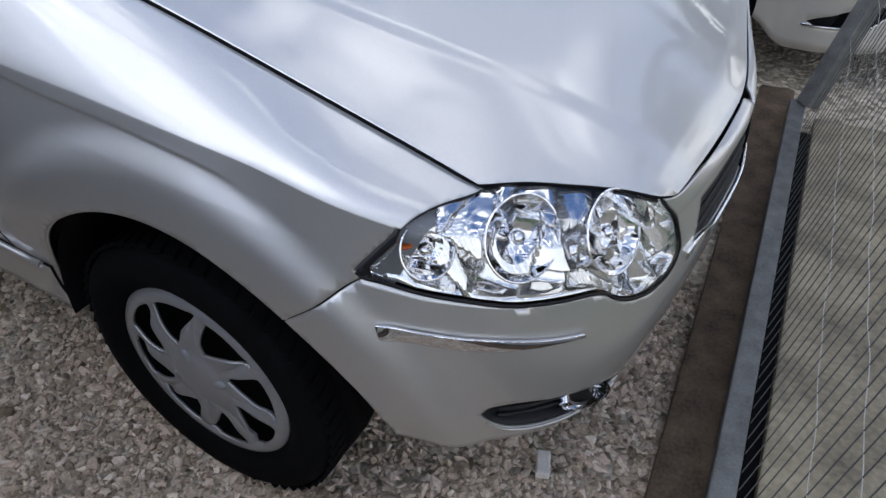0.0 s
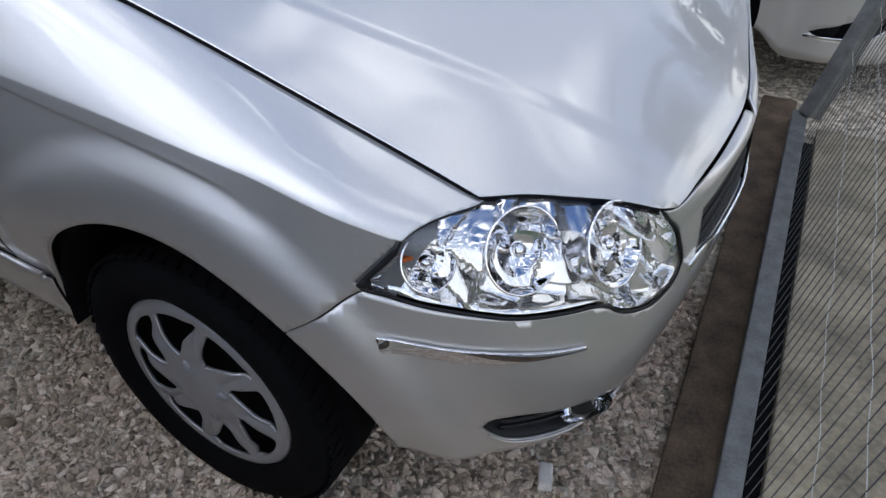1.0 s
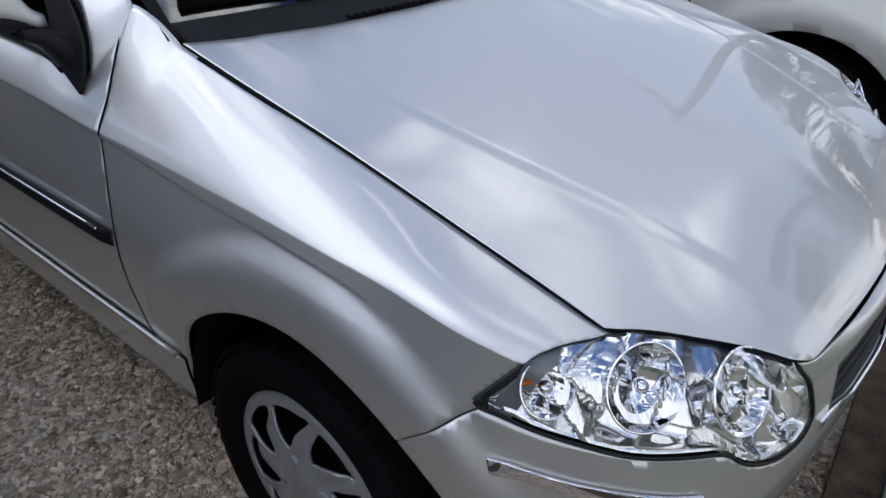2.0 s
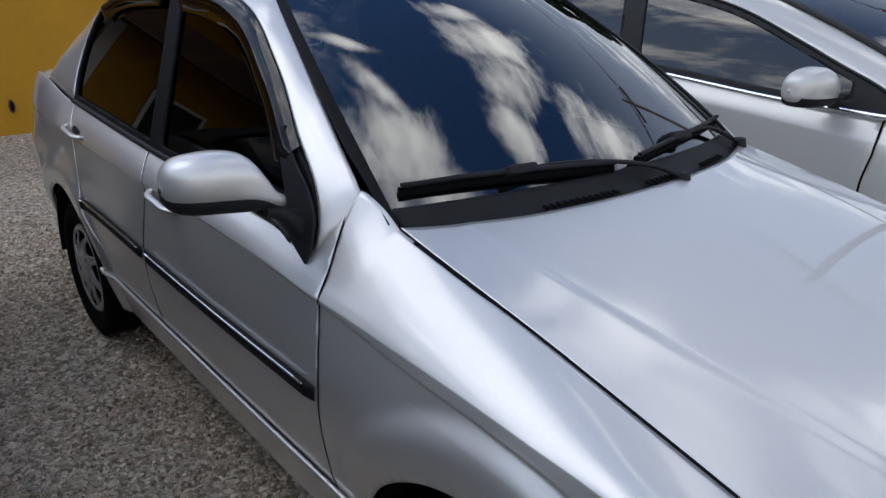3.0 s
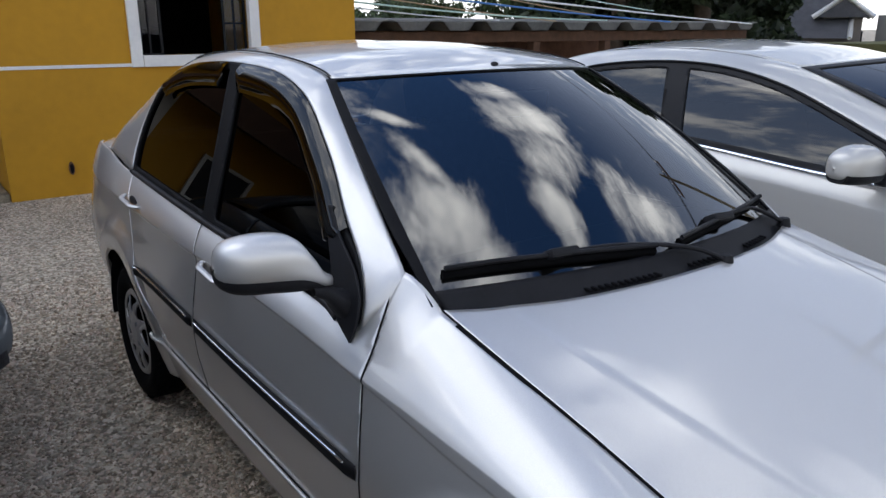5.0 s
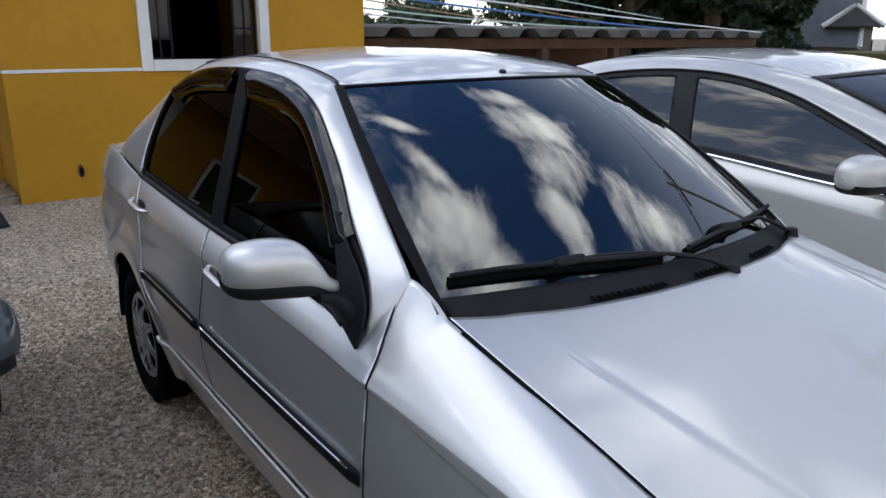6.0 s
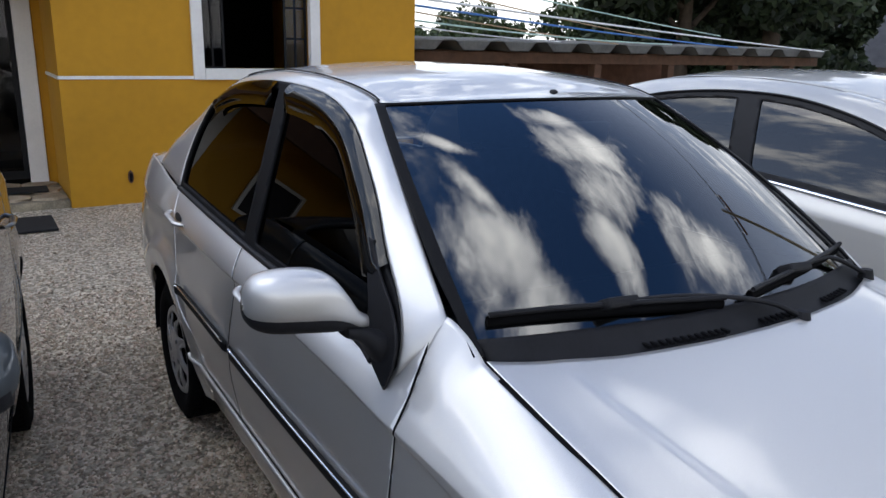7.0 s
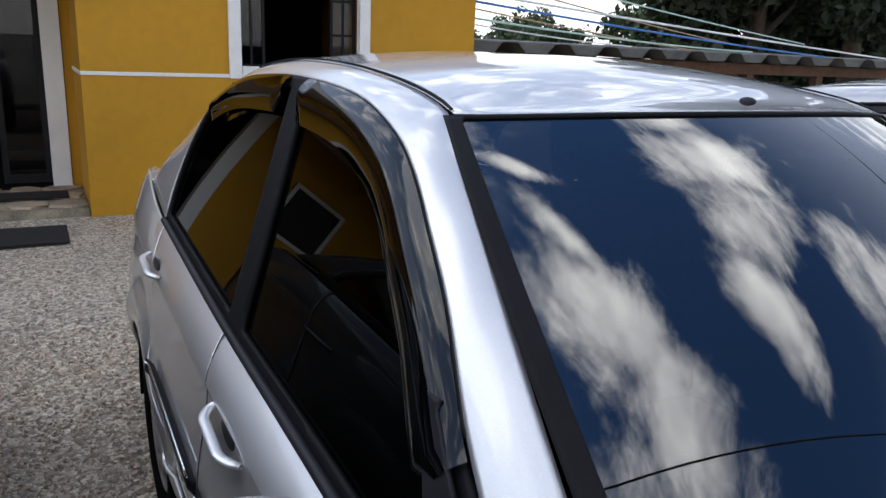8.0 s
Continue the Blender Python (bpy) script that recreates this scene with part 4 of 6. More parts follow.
    bmesh.ops.create_circle(bm, segments=24, radius=0.028, cap_ends=True, matrix=Matrix.Translation((0, 0, -0.015)))
    bmesh.ops.scale(bm, vec=(1.0, 0.72, 1.0), verts=bm.verts)
    bmesh.ops.transform(bm, matrix=fm, verts=bm.verts)
    part("fog_reflector", bm, REFLECTOR, fl, smooth=True)
    bm = bmesh.new()
    bmesh.ops.create_uvsphere(bm, u_segments=20, v_segments=10, radius=1)
    bmesh.ops.delete(bm, geom=[v for v in bm.verts if v.co.z < -0.05], context="VERTS")
    bmesh.ops.scale(bm, vec=(0.044, 0.032, 0.012), verts=bm.verts)
    bmesh.ops.transform(bm, matrix=fm @ Matrix.Translation((0, 0, 0.012)), verts=bm.verts)
    ob = part("fog_lens", bm, LENS, fl, "clear round fog lens", smooth=True)
    for k in range(3):
        sheet("recess_slat", shell, uu(0.59, 0.72, 20), np.linspace(3, 4.9, 80), [lambda x, y, z, u, v: 0.0022 - np.abs(z - (0.405 - 0.022 * k - 0.16 * (u - 0.6))), lambda x, y, z, u, v: fog(x, y, z, u, v) - 0.002], SATIN, recess, side, 0.006, -0.014)
    # bright lip under the fog recess
    def fog_lip(x, y, z, u, v):
        return np.minimum(0.0028 - np.abs(z - fog_low(u) + 0.003), np.minimum(u - 0.566, 0.855 - u))

    sheet("recess_lip", shell, uu(0.56, 0.87, 70), np.linspace(3, 4.99, 120), [fog_lip], SILVER, recess, side, 0.004, 0.003)

    # grille bars and their bright lower edge
    for k in range(4):
        zc = 0.615 - 0.028 * k
        sheet("grille_bar", shell, uu(0.96, shell.end, 30), np.linspace(2, 3.6, 90), [lambda x, y, z, u, v: 0.006 - np.abs(z - zc), lambda x, y, z, u, v: grille(x, y, z, u, v) + 0.004], SATIN, silver, side, 0.01, -0.004)
    sheet("grille_chrome", shell, uu(0.95, shell.end, 40), np.linspace(2, 3.9, 90), [lambda x, y, z, u, v: 0.008 - np.abs(z - (0.515 + 0.03 * smooth01(1.1, 0.99, u)))], CHROME, silver, side, 0.006, 0.006, "chrome lower grille edge")

    # lamp interior: two deep bowls, a signal bowl and fluted fillers
    def lamp_frame(u, z, inward, tilt=0.0):
        p = shell(np.array([u, u, u]), np.array([1.0, 2.0, 3.0]))
        o, n = shell.plan(np.array([u]))
        w = np.interp(z, p[::-1, 2], np.arange(3)[::-1])
        pos = np.array([np.interp(z, p[::-1, 2], p[::-1, k]) for k in range(3)])
        inn = np.array([n[0, 0], n[0, 1], 0.0])
        pos = pos + inn * inward
        axis = Vector((-inn[0] + 0.75, (-inn[1]) * side, 0.75 + tilt)).normalized()
        return Matrix.Translation((pos[0], pos[1] * side, pos[2])) @ axis.to_track_quat("Z", "Y").to_matrix().to_4x4()

    def bowl(name, u, z, r, depth, inward, squash=1.0, mat=REFLECTOR):
        m = lamp_frame(u, z, inward)
        vs, fs = [], []
        R_, n = 16, 56
        for i in range(R_ + 1):
            rr = r * i / R_
            for k in range(n):
                a = 2 * math.pi * k / n
                x, y = rr * math.cos(a), rr * math.sin(a) * squash
                # broad mirror bands across the bowl, each with a lean of its own
                band = math.floor((y + 0.35 * x) / (r * 0.36) + 0.5)
                lean = 0.9 * math.sin(band * 2.4 + u * 40)
                vs.append(m @ Vector((x, y, depth * ((i / R_) ** 2 - 1) + (0.10 * lean * x + 0.16 * ((y + 0.35 * x) - band * r * 0.36)) * (i / R_))))
        for i in range(R_):
            for k in range(n):
                k2 = (k + 1) % n
                fs.append((i * n + k, (i + 1) * n + k, (i + 1) * n + k2, i * n + k2))
        ob = obj(name, vs, fs, mat, lamp)
        ring = [m @ Vector((r * 1.02 * math.cos(t), r * 1.02 * squash * math.sin(t), 0.002)) for t in np.linspace(0, 2 * math.pi, 41)]
        tube("bowl_ring", ring, 0.0017, REFLECTOR, ob, sides=8)
        bm = bmesh.new()
        bmesh.ops.create_uvsphere(bm, u_segments=12, v_segments=8, radius=0.011)
        bmesh.ops.translate(bm, vec=(0, 0, -depth * 0.45), verts=bm.verts)
        bmesh.ops.transform(bm, matrix=m, verts=bm.verts)
        part("bulb_cap", bm, REFLECTOR, ob, smooth=True)
        return ob

    bowl("dipped_bowl", 0.601, 0.718, 0.055, 0.026, 0.013, 1.0)
    bowl("main_bowl", 0.749, 0.686, 0.054, 0.026, 0.012, 1.05)
    bowl("signal_bowl", 0.480, 0.716, 0.034, 0.018, 0.010, 1.1)
    for du, dz in ((0.455, 0.722), (0.460, 0.692)):
        m = lamp_frame(du, dz, 0.006)
        bm = bmesh.new()
        bmesh.ops.create_uvsphere(bm, u_segments=12, v_segments=8, radius=1)
        bmesh.ops.scale(bm, vec=(0.009, 0.004, 0.005), verts=bm.verts)
        bmesh.ops.transform(bm, matrix=m, verts=bm.verts)
        part("signal_bulb", bm, ORANGE, lamp, "amber signal bulb", smooth=True)
    # fluted bright filler between the bowls
    def flute(u, v):
        """Stepped bright facets whose faces lean to the sky."""
        P = shell(u, v)
        o, n = shell.plan(u)
        s = (P[:, 2] * 17 + u * 9 + 0.3 * np.sin(u * 25)) % 1.0
        s2 = (P[:, 2] * 6 - u * 13) % 1.0
        depth = 0.005 + 0.026 * s + 0.006 * s2 + 0.003 * np.sin(u * 90 + P[:, 2] * 40)
        # its rim comes forward to the lens all round
        depth = 0.004 + (depth - 0.004) * smooth01(0.004, 0.020, lamp_field(P[:, 0], P[:, 1], P[:, 2], u, v))
        return P + np.concatenate([n * depth[:, None], 0 * u[:, None]], 1)

    sheet("lamp_filler", flute, uu(0.40, 0.95, 130), np.linspace(0.02, 3.6, 150), [lambda x, y, z, u, v: lamp_field(x, y, z, u, v) - 0.005,
          lambda x, y, z, u, v: np.minimum(np.minimum(np.hypot(u - 0.601, (z - 0.716)) - 0.030, np.hypot(u - 0.749, z - 0.683) - 0.030), np.hypot(u - 0.480, z - 0.716) - 0.02)], LAMP_SILVER, lamp, side)
    sheet("lamp_corner", shell, uu(0.34, 0.50, 30), vv, [lambda x, y, z, u, v: lamp_field(x, y, z, u, v) + 0.008, lambda x, y, z, u, v: 0.452 - u + 0.5 * (z - 0.69)], LAMP_GREY, lamp, side, 0.0, -0.007)

    # door handles
    for ob, x0, z0, nm in ((door_f, -1.262, 0.842, "a"), (door_r, -2.150, 0.886, "b")):
        yb = float(np.interp(z0, shell(np.full(40, x0), np.linspace(5, 0, 40))[:, 2], shell(np.full(40, x0), np.linspace(5, 0, 40))[:, 1]))
        # near-black oval paints the shade of the silver scoop behind the handle
        bm = bmesh.new()
        bmesh.ops.create_uvsphere(bm, u_segments=18, v_segments=10, radius=1)
        bmesh.ops.scale(bm, vec=(0.050, 0.004, 0.024), verts=bm.verts)
        bmesh.ops.translate(bm, vec=(x0, (yb - 0.001) * side, z0), verts=bm.verts)
        part("handle_recess", bm, SATIN, ob, smooth=True)
        pts = [(x0 - 0.098 + 0.196 * t, (yb + 0.002 + 0.026 * min(1, 5 * t, 5 * (1 - t)) ** 0.7) * side, z0 + 0.012 - 0.016 * t) for t in np.linspace(0, 1, 14)]
        tube("door_handle", pts, 0.0105, SILVER, ob, "body-coloured pull handle", sides=10, taper=[0.7] + [1.0] * 12 + [0.7], flat=0.62)

    # door mirror
    def loft_y(name, rings, mat, parent, dz=0.0, k=1.0, label="", n=28, e=0.75):
        q = spline(rings, 22)
        vs, fs = [], []
        for y, x, z, a, b in q:
            for i in range(n):
                t = 2 * math.pi * i / n
                cx, sz = math.cos(t), math.sin(t)
                vs.append((x + k * a * math.copysign(abs(cx) ** e, cx), y * side, z + dz + k * b * math.copysign(abs(sz) ** e, sz)))
        for i in range(len(q) - 1):
            for j in range(n):
                j2 = (j + 1) % n
                f = (i * n + j, i * n + j2, (i + 1) * n + j2, (i + 1) * n + j)
                fs.append(f if side > 0 else f[::-1])
        fs += [tuple(range(n)), tuple(range((len(q) - 1) * n, len(q) * n))]
        return obj(name, vs, fs, mat, parent, label)

    if side > 0:
        continue
    mirror = new("door_mirror")
    mirror.parent = door_f
    rings = [(0.752, -0.600, 1.000, 0.012, 0.012), (0.772, -0.605, 1.004, 0.026, 0.018), (0.798, -0.612, 1.016, 0.042, 0.034), (0.83, -0.620, 1.034, 0.054, 0.050), (0.88, -0.633, 1.040, 0.060, 0.053), (0.935, -0.649, 1.039, 0.055, 0.049), (0.962, -0.660, 1.036, 0.040, 0.040), (0.974, -0.665, 1.034, 0.022, 0.024), (0.977, -0.667, 1.033, 0.004, 0.006)]
    rings = [(y, x, z + 0.012 * float(smooth01(0.76, 0.80, y)) + 0.010 * min(1, b / 0.045), a, b * 1.03) for y, x, z, a, b in rings]
    loft_y("mirror_housing", rings, SILVER, mirror)
    loft_y("mirror_base_shell", [(y, x - 0.004, z - 0.022 * min(1, b / 0.05), a * 0.97, b * 0.86) for y, x, z, a, b in rings], PLASTIC, mirror, label="black lower mirror shell")
    loft_y("mirror_foot", [(0.700, -0.600, 0.925, 0.040, 0.045), (0.735, -0.602, 0.945, 0.036, 0.034), (0.765, -0.607, 0.976, 0.030, 0.020), (0.80, -0.612, 0.990, 0.035, 0.014)], PLASTIC, mirror)

# bonnet
bonnet_tests = [lambda x, y, z, u, v: 0.6185 - np.abs(y), lambda x, y, z, u, v: hood_front_x(np.abs(y)) - 0.004 - x]


def bonnet_skin(u, v):
    """u: 0 at the rear edge to 1 ahead of the nose; v: metres across."""
    back = hood_back_x(np.abs(v))
    x = back + (0.79 - back) * u
    return np.stack([x, v, hood_z(x, v)], 1)


bonnet = sheet("bonnet", bonnet_skin, np.linspace(0.0, 1.0, 96), np.linspace(-0.625, 0.625, 220), bonnet_tests, SILVER, silver, 1, 0.012)


# windscreen, cowl, roof
def screen(u, v):
    """u: -1 right to 1 left; v: 0 base to 1 header."""
    b = np.stack([-0.275 - 0.125 * u * u, 0.632 * u, 0.972 + 0.010 * (1 - u * u)], 1)
    t = np.stack([-0.915 - 0.145 * u * u, 0.494 * u, 1.398 - 0.018 * u * u], 1)
    k = v[:, None]
    arc = 4 * v * (1 - v)
    return b * (1 - k) + t * k + np.stack([0.016 * arc * (1 - 0.5 * u * u), 0.016 * arc * u, 0.027 * arc * (1 - 0.5 * u * u)], 1)


ws = sheet("windscreen", screen, np.linspace(-0.998, 0.998, 40), np.linspace(0.040, 1.0, 24), [], WINDSCREEN, silver, 1, 0.0, 0.0, "tinted windscreen glass")
sheet("windscreen_seal", screen, np.linspace(-1.012, 1.012, 160), np.linspace(0.0, 1.0, 60), [lambda x, y, z, u, v: np.maximum(np.minimum(np.abs(u) - 0.969, 1.001 + 0.012 * smooth01(0.1, 0.3, v) - np.abs(u)), v - 0.992)], SEAL, silver, 1, 0.006, 0.004, "black screen surround")


def cowl(u, v):
    a = np.stack([hood_back_x(np.abs(0.622 * u)) + 0.012, 0.622 * u, hood_z(hood_back_x(np.abs(0.622 * u)), 0.622 * u) - 0.026], 1)
    b = screen(u, 0 * u + 0.042) + np.array([0.0, 0.0, 0.006])[None]
    k = v[:, None]
    return a * (1 - k) + b * k + np.array([0, 0, 1])[None] * (-0.012 * np.sin(math.pi * v))[:, None]


sheet("cowl_panel", cowl, np.linspace(-0.972, 0.972, 60), np.linspace(0, 1, 12), [], PLASTIC, silver, 1, 0.006, 0.003, "black plastic cowl panel")
roof_edge_z = knots((-2.45, 1.28), (-2.2, 1.384), (-2.0, 1.418), (-1.75, 1.436), (-1.5, 1.436), (-1.3, 1.424), (-1.15, 1.406), (-1.05, 1.382), (-0.9, 1.33))


def roof(u, v):
    x0, x1 = -0.920 - 0.140 * v * v, -2.28 + 0.12 * v * v
    x = x0 * (1 - u) + x1 * u
    fore = smooth01(0.22, 0.0, u)
    edge = roof_edge_z(np.minimum(x, -1.057))
    z = edge + (0.026 + 0.008 * (1 - fore)) * (1 - v * v) * (1 - 0.42 * fore) - 0.0 * fore
    return np.stack([x, 0.484 * v, z], 1)


sheet("roof", roof, np.linspace(0, 1, 40), np.linspace(-1, 1, 40), [], SILVER, silver, 1, 0.012, flip=True)
bm = bmesh.new()
bmesh.ops.create_uvsphere(bm, u_segments=16, v_segments=10, radius=1)
bmesh.ops.scale(bm, vec=(0.016, 0.008, 0.007), verts=bm.verts)
bmesh.ops.translate(bm, vec=(-0.968, 0.0, 1.412), verts=bm.verts)
part("aerial_base", bm, SATIN, silver, smooth=True)


def back_glass(u, v):
    b = np.stack([-2.84 + 0.06 * u * u, 0.640 * u, 1.050 + 0 * u], 1)
    t = np.stack([-2.29 + 0.12 * u * u, 0.484 * u, 1.385 + 0.012 * (1 - u * u)], 1)
    k = v[:, None]
    return b * (1 - k) + t * k + np.array([-0.5, 0, 0.8])[None] * (0.02 * 4 * v * (1 - v))[:, None]


sheet("rear_screen", back_glass, np.linspace(-1, 1, 24), np.linspace(0, 1, 12), [], DARK_GLASS, silver, 1, 0.004, flip=True)


def boot(u, v):
    x = -2.80 - 0.57 * u + 0.0 * v
    hw = np.interp(-x, (2.8, 3.0, 3.2, 3.33, 3.37), (0.672, 0.665, 0.615, 0.47, 0.36))
    z = 1.002 + 0.045 * (1 - v ** 4) - 0.045 * u ** 2
    return np.stack([x, hw * v, z], 1)


sheet("boot_lid", boot, np.linspace(0, 1, 16), np.linspace(-1, 1, 24), [], SILVER, silver, 1, 0.006, flip=True)
# cabin
floor_pan = box("floor_pan", -3.0, 0.22, -0.60, 0.60, 0.20, 0.30, DARK, silver)
bm = bmesh.new()
add_box(bm, -0.75, -0.36, -0.66, 0.66, 0.72, 0.955, 0.05)
part("dashboard", bm, DASH, silver)
for y in (-0.34, 0.34):
    seat(silver, -1.25, y)
bm = bmesh.new()
add_box(bm, -2.15, -1.75, -0.6, 0.6, 0.45, 0.60, 0.05)
add_box(bm, -0.08, 0.08, -0.6, 0.6, 0.0, 0.55, 0.05, Matrix.Translation((-2.15, 0, 0.55)) @ Matrix.Rotation(-0.35, 4, "Y"))
part("rear_bench", bm, FABRIC, silver)


def on_screen(y, v, lift=0.0):
    u = np.array([y / 0.60])
    p = screen(u, np.array([v]))[0]
    return (p[0] + 0.5 * lift, y, p[2] + 0.85 * lift)


def wiper(blade, hinge, arm, label):
    w = new("wiper")
    w.parent = silver
    tagged(w, label)
    lo = [on_screen(y, v, 0.012) for y, v in blade]
    rubber = tube("wiper_blade", lo, 0.009, RUBBER, w, sides=6, flat=1.3)
    tube("blade_spine", [(p[0] + 0.008, p[1], p[2] + 0.016) for p in lo], 0.006, PLASTIC, w, sides=6)
    tube("wiper_arm", spline(arm, 14), 0.0085, PLASTIC, w, sides=8, taper=[0.75] * 8 + [1.0] * 6, flat=0.7)
    bm = bmesh.new()
    add_box(bm, -0.020, 0.020, -0.042, 0.042, -0.010, 0.012, 0.007)
    bmesh.ops.transform(bm, matrix=Matrix.Translation(Vector(hinge)) @ Matrix.Rotation(-0.06, 4, "X") @ Matrix.Rotation(-0.5, 4, "Y"), verts=bm.verts)
    part("wiper_hinge", bm, PLASTIC, w)
    bm = bmesh.new()
    bmesh.ops.create_cone(bm, segments=14, radius1=0.020, radius2=0.014, depth=0.025, cap_ends=True)
    bmesh.ops.translate(bm, vec=arm[-1], verts=bm.verts)
    part("wiper_pivot", bm, PLASTIC, w, smooth=False)


bx = [(-0.578, 0.085), (-0.46, 0.088), (-0.35, 0.082), (-0.22, 0.070), (-0.07, 0.05)]
wiper(bx, on_screen(-0.318, 0.092, 0.02), [on_screen(-0.318, 0.094, 0.022), on_screen(-0.20, 0.088, 0.024), on_screen(-0.08, 0.062, 0.026), on_screen(0.05, 0.010, 0.026), (-0.236, 0.125, 0.976)], "black windscreen wiper at rest")
bx = [(0.02, 0.055), (0.16, 0.075), (0.30, 0.085), (0.45, 0.09), (0.57, 0.09)]
wiper(bx, on_screen(0.23, 0.090, 0.02), [on_screen(0.23, 0.092, 0.022), on_screen(0.34, 0.088, 0.024), on_screen(0.45, 0.068, 0.026), (-0.350, 0.575, 0.978)], "black windscreen wiper at rest")
# cowl vents, inner mirror, washer dots
for y0, y1 in ((-0.30, -0.10), (0.02, 0.14), (0.28, 0.40)):
    for y in np.linspace(y0, y1, int((y1 - y0) / 0.016)):
        p = cowl(np.array([y / 0.622]), np.array([0.55]))[0]
        box("cowl_vent_rib", p[0] - 0.016, p[0] + 0.016, y - 0.004, y + 0.004, p[2] + 0.002, p[2] + 0.008, DARK, silver)
bm = bmesh.new()
add_box(bm, -0.012, 0.012, -0.128, 0.128, -0.035, 0.035, 0.01, Matrix.Translation((-0.875, -0.01, 1.305)) @ Matrix.Rotation(0.2, 4, "Y"))
part("inner_mirror", bm, MIRROR_BACK, silver, "interior rear-view mirror")

# the nose is swept back a little towards its left corner
for ob in silver.children_recursive:
    if ob.type == "MESH" and ob.parent.name.split(".")[0] != "wheel":
        for v in ob.data.vertices:
            if v.co.x > 0.1 and v.co.y > -0.1:
                v.co.x -= 0.10 * float(smooth01(-0.08, 0.50, v.co.y) * smooth01(0.1, 0.65, v.co.x))


# ---- ground and place ----
def ground_sheet():
    xs = np.r_[-400, -60, -20, np.linspace(-9, 3, 60), 20, 60, 400]
    ys = np.r_[-400, -60, -20, np.linspace(-5, 6, 60), 20, 60, 400]
    vs = [(x, y, 0.0 if abs(x) > 15 or abs(y) > 15 else 0.008 * noise.noise(Vector((x * 1.3, y * 1.3, 0)))) for x in xs for y in ys]
    m = len(ys)
    fs = [(i * m + j, (i + 1) * m + j, (i + 1) * m + j + 1, i * m + j + 1) for i in range(len(xs) - 1) for j in range(m - 1)]
    return tagged(obj("ground", vs, fs, GRAVEL), "crushed pale granite gravel over the whole yard", "gravel ground", kind="structure")


ground_sheet()

# yellow office building
WX = -6.86
bm = bmesh.new()
T = 0.25
Y0, Y1, WY0, WY1, WZ0, WZ1, HT = -0.66, 2.93, 0.60, 1.71, 1.25, 2.45, 3.1
add_box(bm, WX - T, WX, Y0, WY0, -0.1, HT)
add_box(bm, WX - T, WX, WY1, Y1, -0.1, HT)
add_box(bm, WX - T, WX, WY0, WY1, -0.1, WZ0)
add_box(bm, WX - T, WX, WY0, WY1, WZ1, HT)
building = part("wall_front", bm, YELLOW)
tagged(building, "yellow painted plaster wall with a white line and window opening", "wall", kind="structure")
tagged(box("wall_recess", WX - 4.0, WX - T, Y0, Y0 + 0.2, -0.1, HT, YELLOW), "yellow painted return wall beside the doorway", "wall", kind="structure")
tagged(box("wall_end", WX - 4.0, WX - T, Y1 - 0.2, Y1, -0.1, HT, YELLOW), "yellow painted end wall", "wall", kind="structure")
bm = bmesh.new()
DX = WX - 1.07
add_box(bm, DX - 0.2, DX, -0.74, Y0, -0.1, HT)
add_box(bm, DX - 0.2, DX, -6.5, -2.3, -0.1, HT)
add_box(bm, DX - 0.2, DX, -2.3, -0.74, 2.2, HT)
tagged(part("wall_entrance", bm, YELLOW), "yellow painted wall round the entrance door", "wall", kind="structure")
tagged(box("ceiling", WX - 4.0, WX + 0.35, -6.5, Y1 + 0.3, HT, HT + 0.15, WHITE), "pale overhanging roof slab", "roof", kind="structure")
# canopy and fascia are added out of view, to darken the side windows' reflections
tagged(box("canopy", DX + 0.001, WX + 0.25, -6.5, Y0 - 0.014, 2.21, 2.36, POST_WOOD, bevel=0.01), "dark timber canopy added over the entrance, out of view", "canopy", kind="structure")
tagged(box("canopy_fascia", WX + 0.251, WX + 0.29, -6.5, Y0 - 0.014, 2.02, 2.36, POST_WOOD, bevel=0.008), "dark timber fascia board of the added canopy, out of view", "trim", kind="structure")
# the unlit room's shade is put into the colour of floor and back wall
tagged(box("floor_inside", WX - 4.0, DX, -6.5, Y1, -0.05, 0.02, DARK), "office floor coloured near-black for the shade of the unlit room", "floor", kind="structure")
tagged(box("wall_back", WX - 4.2, WX - 4.0, -6.5, Y1, -0.1, HT, DARK), "office back wall coloured near-black for the shade of the unlit room", "wall", kind="structure")
tagged(box("wall_line_front", WX, WX + 0.012, Y0 - 0.012, 0.51, 1.155, 1.185, WHITE, bevel=0.003), "thin white painted ledge on the yellow wall", "trim", kind="structure")
tagged(box("wall_line_return", DX, WX + 0.012, Y0 - 0.012, Y0, 1.155, 1.185, WHITE, bevel=0.003), "thin white painted ledge on the return wall", "trim", kind="structure")

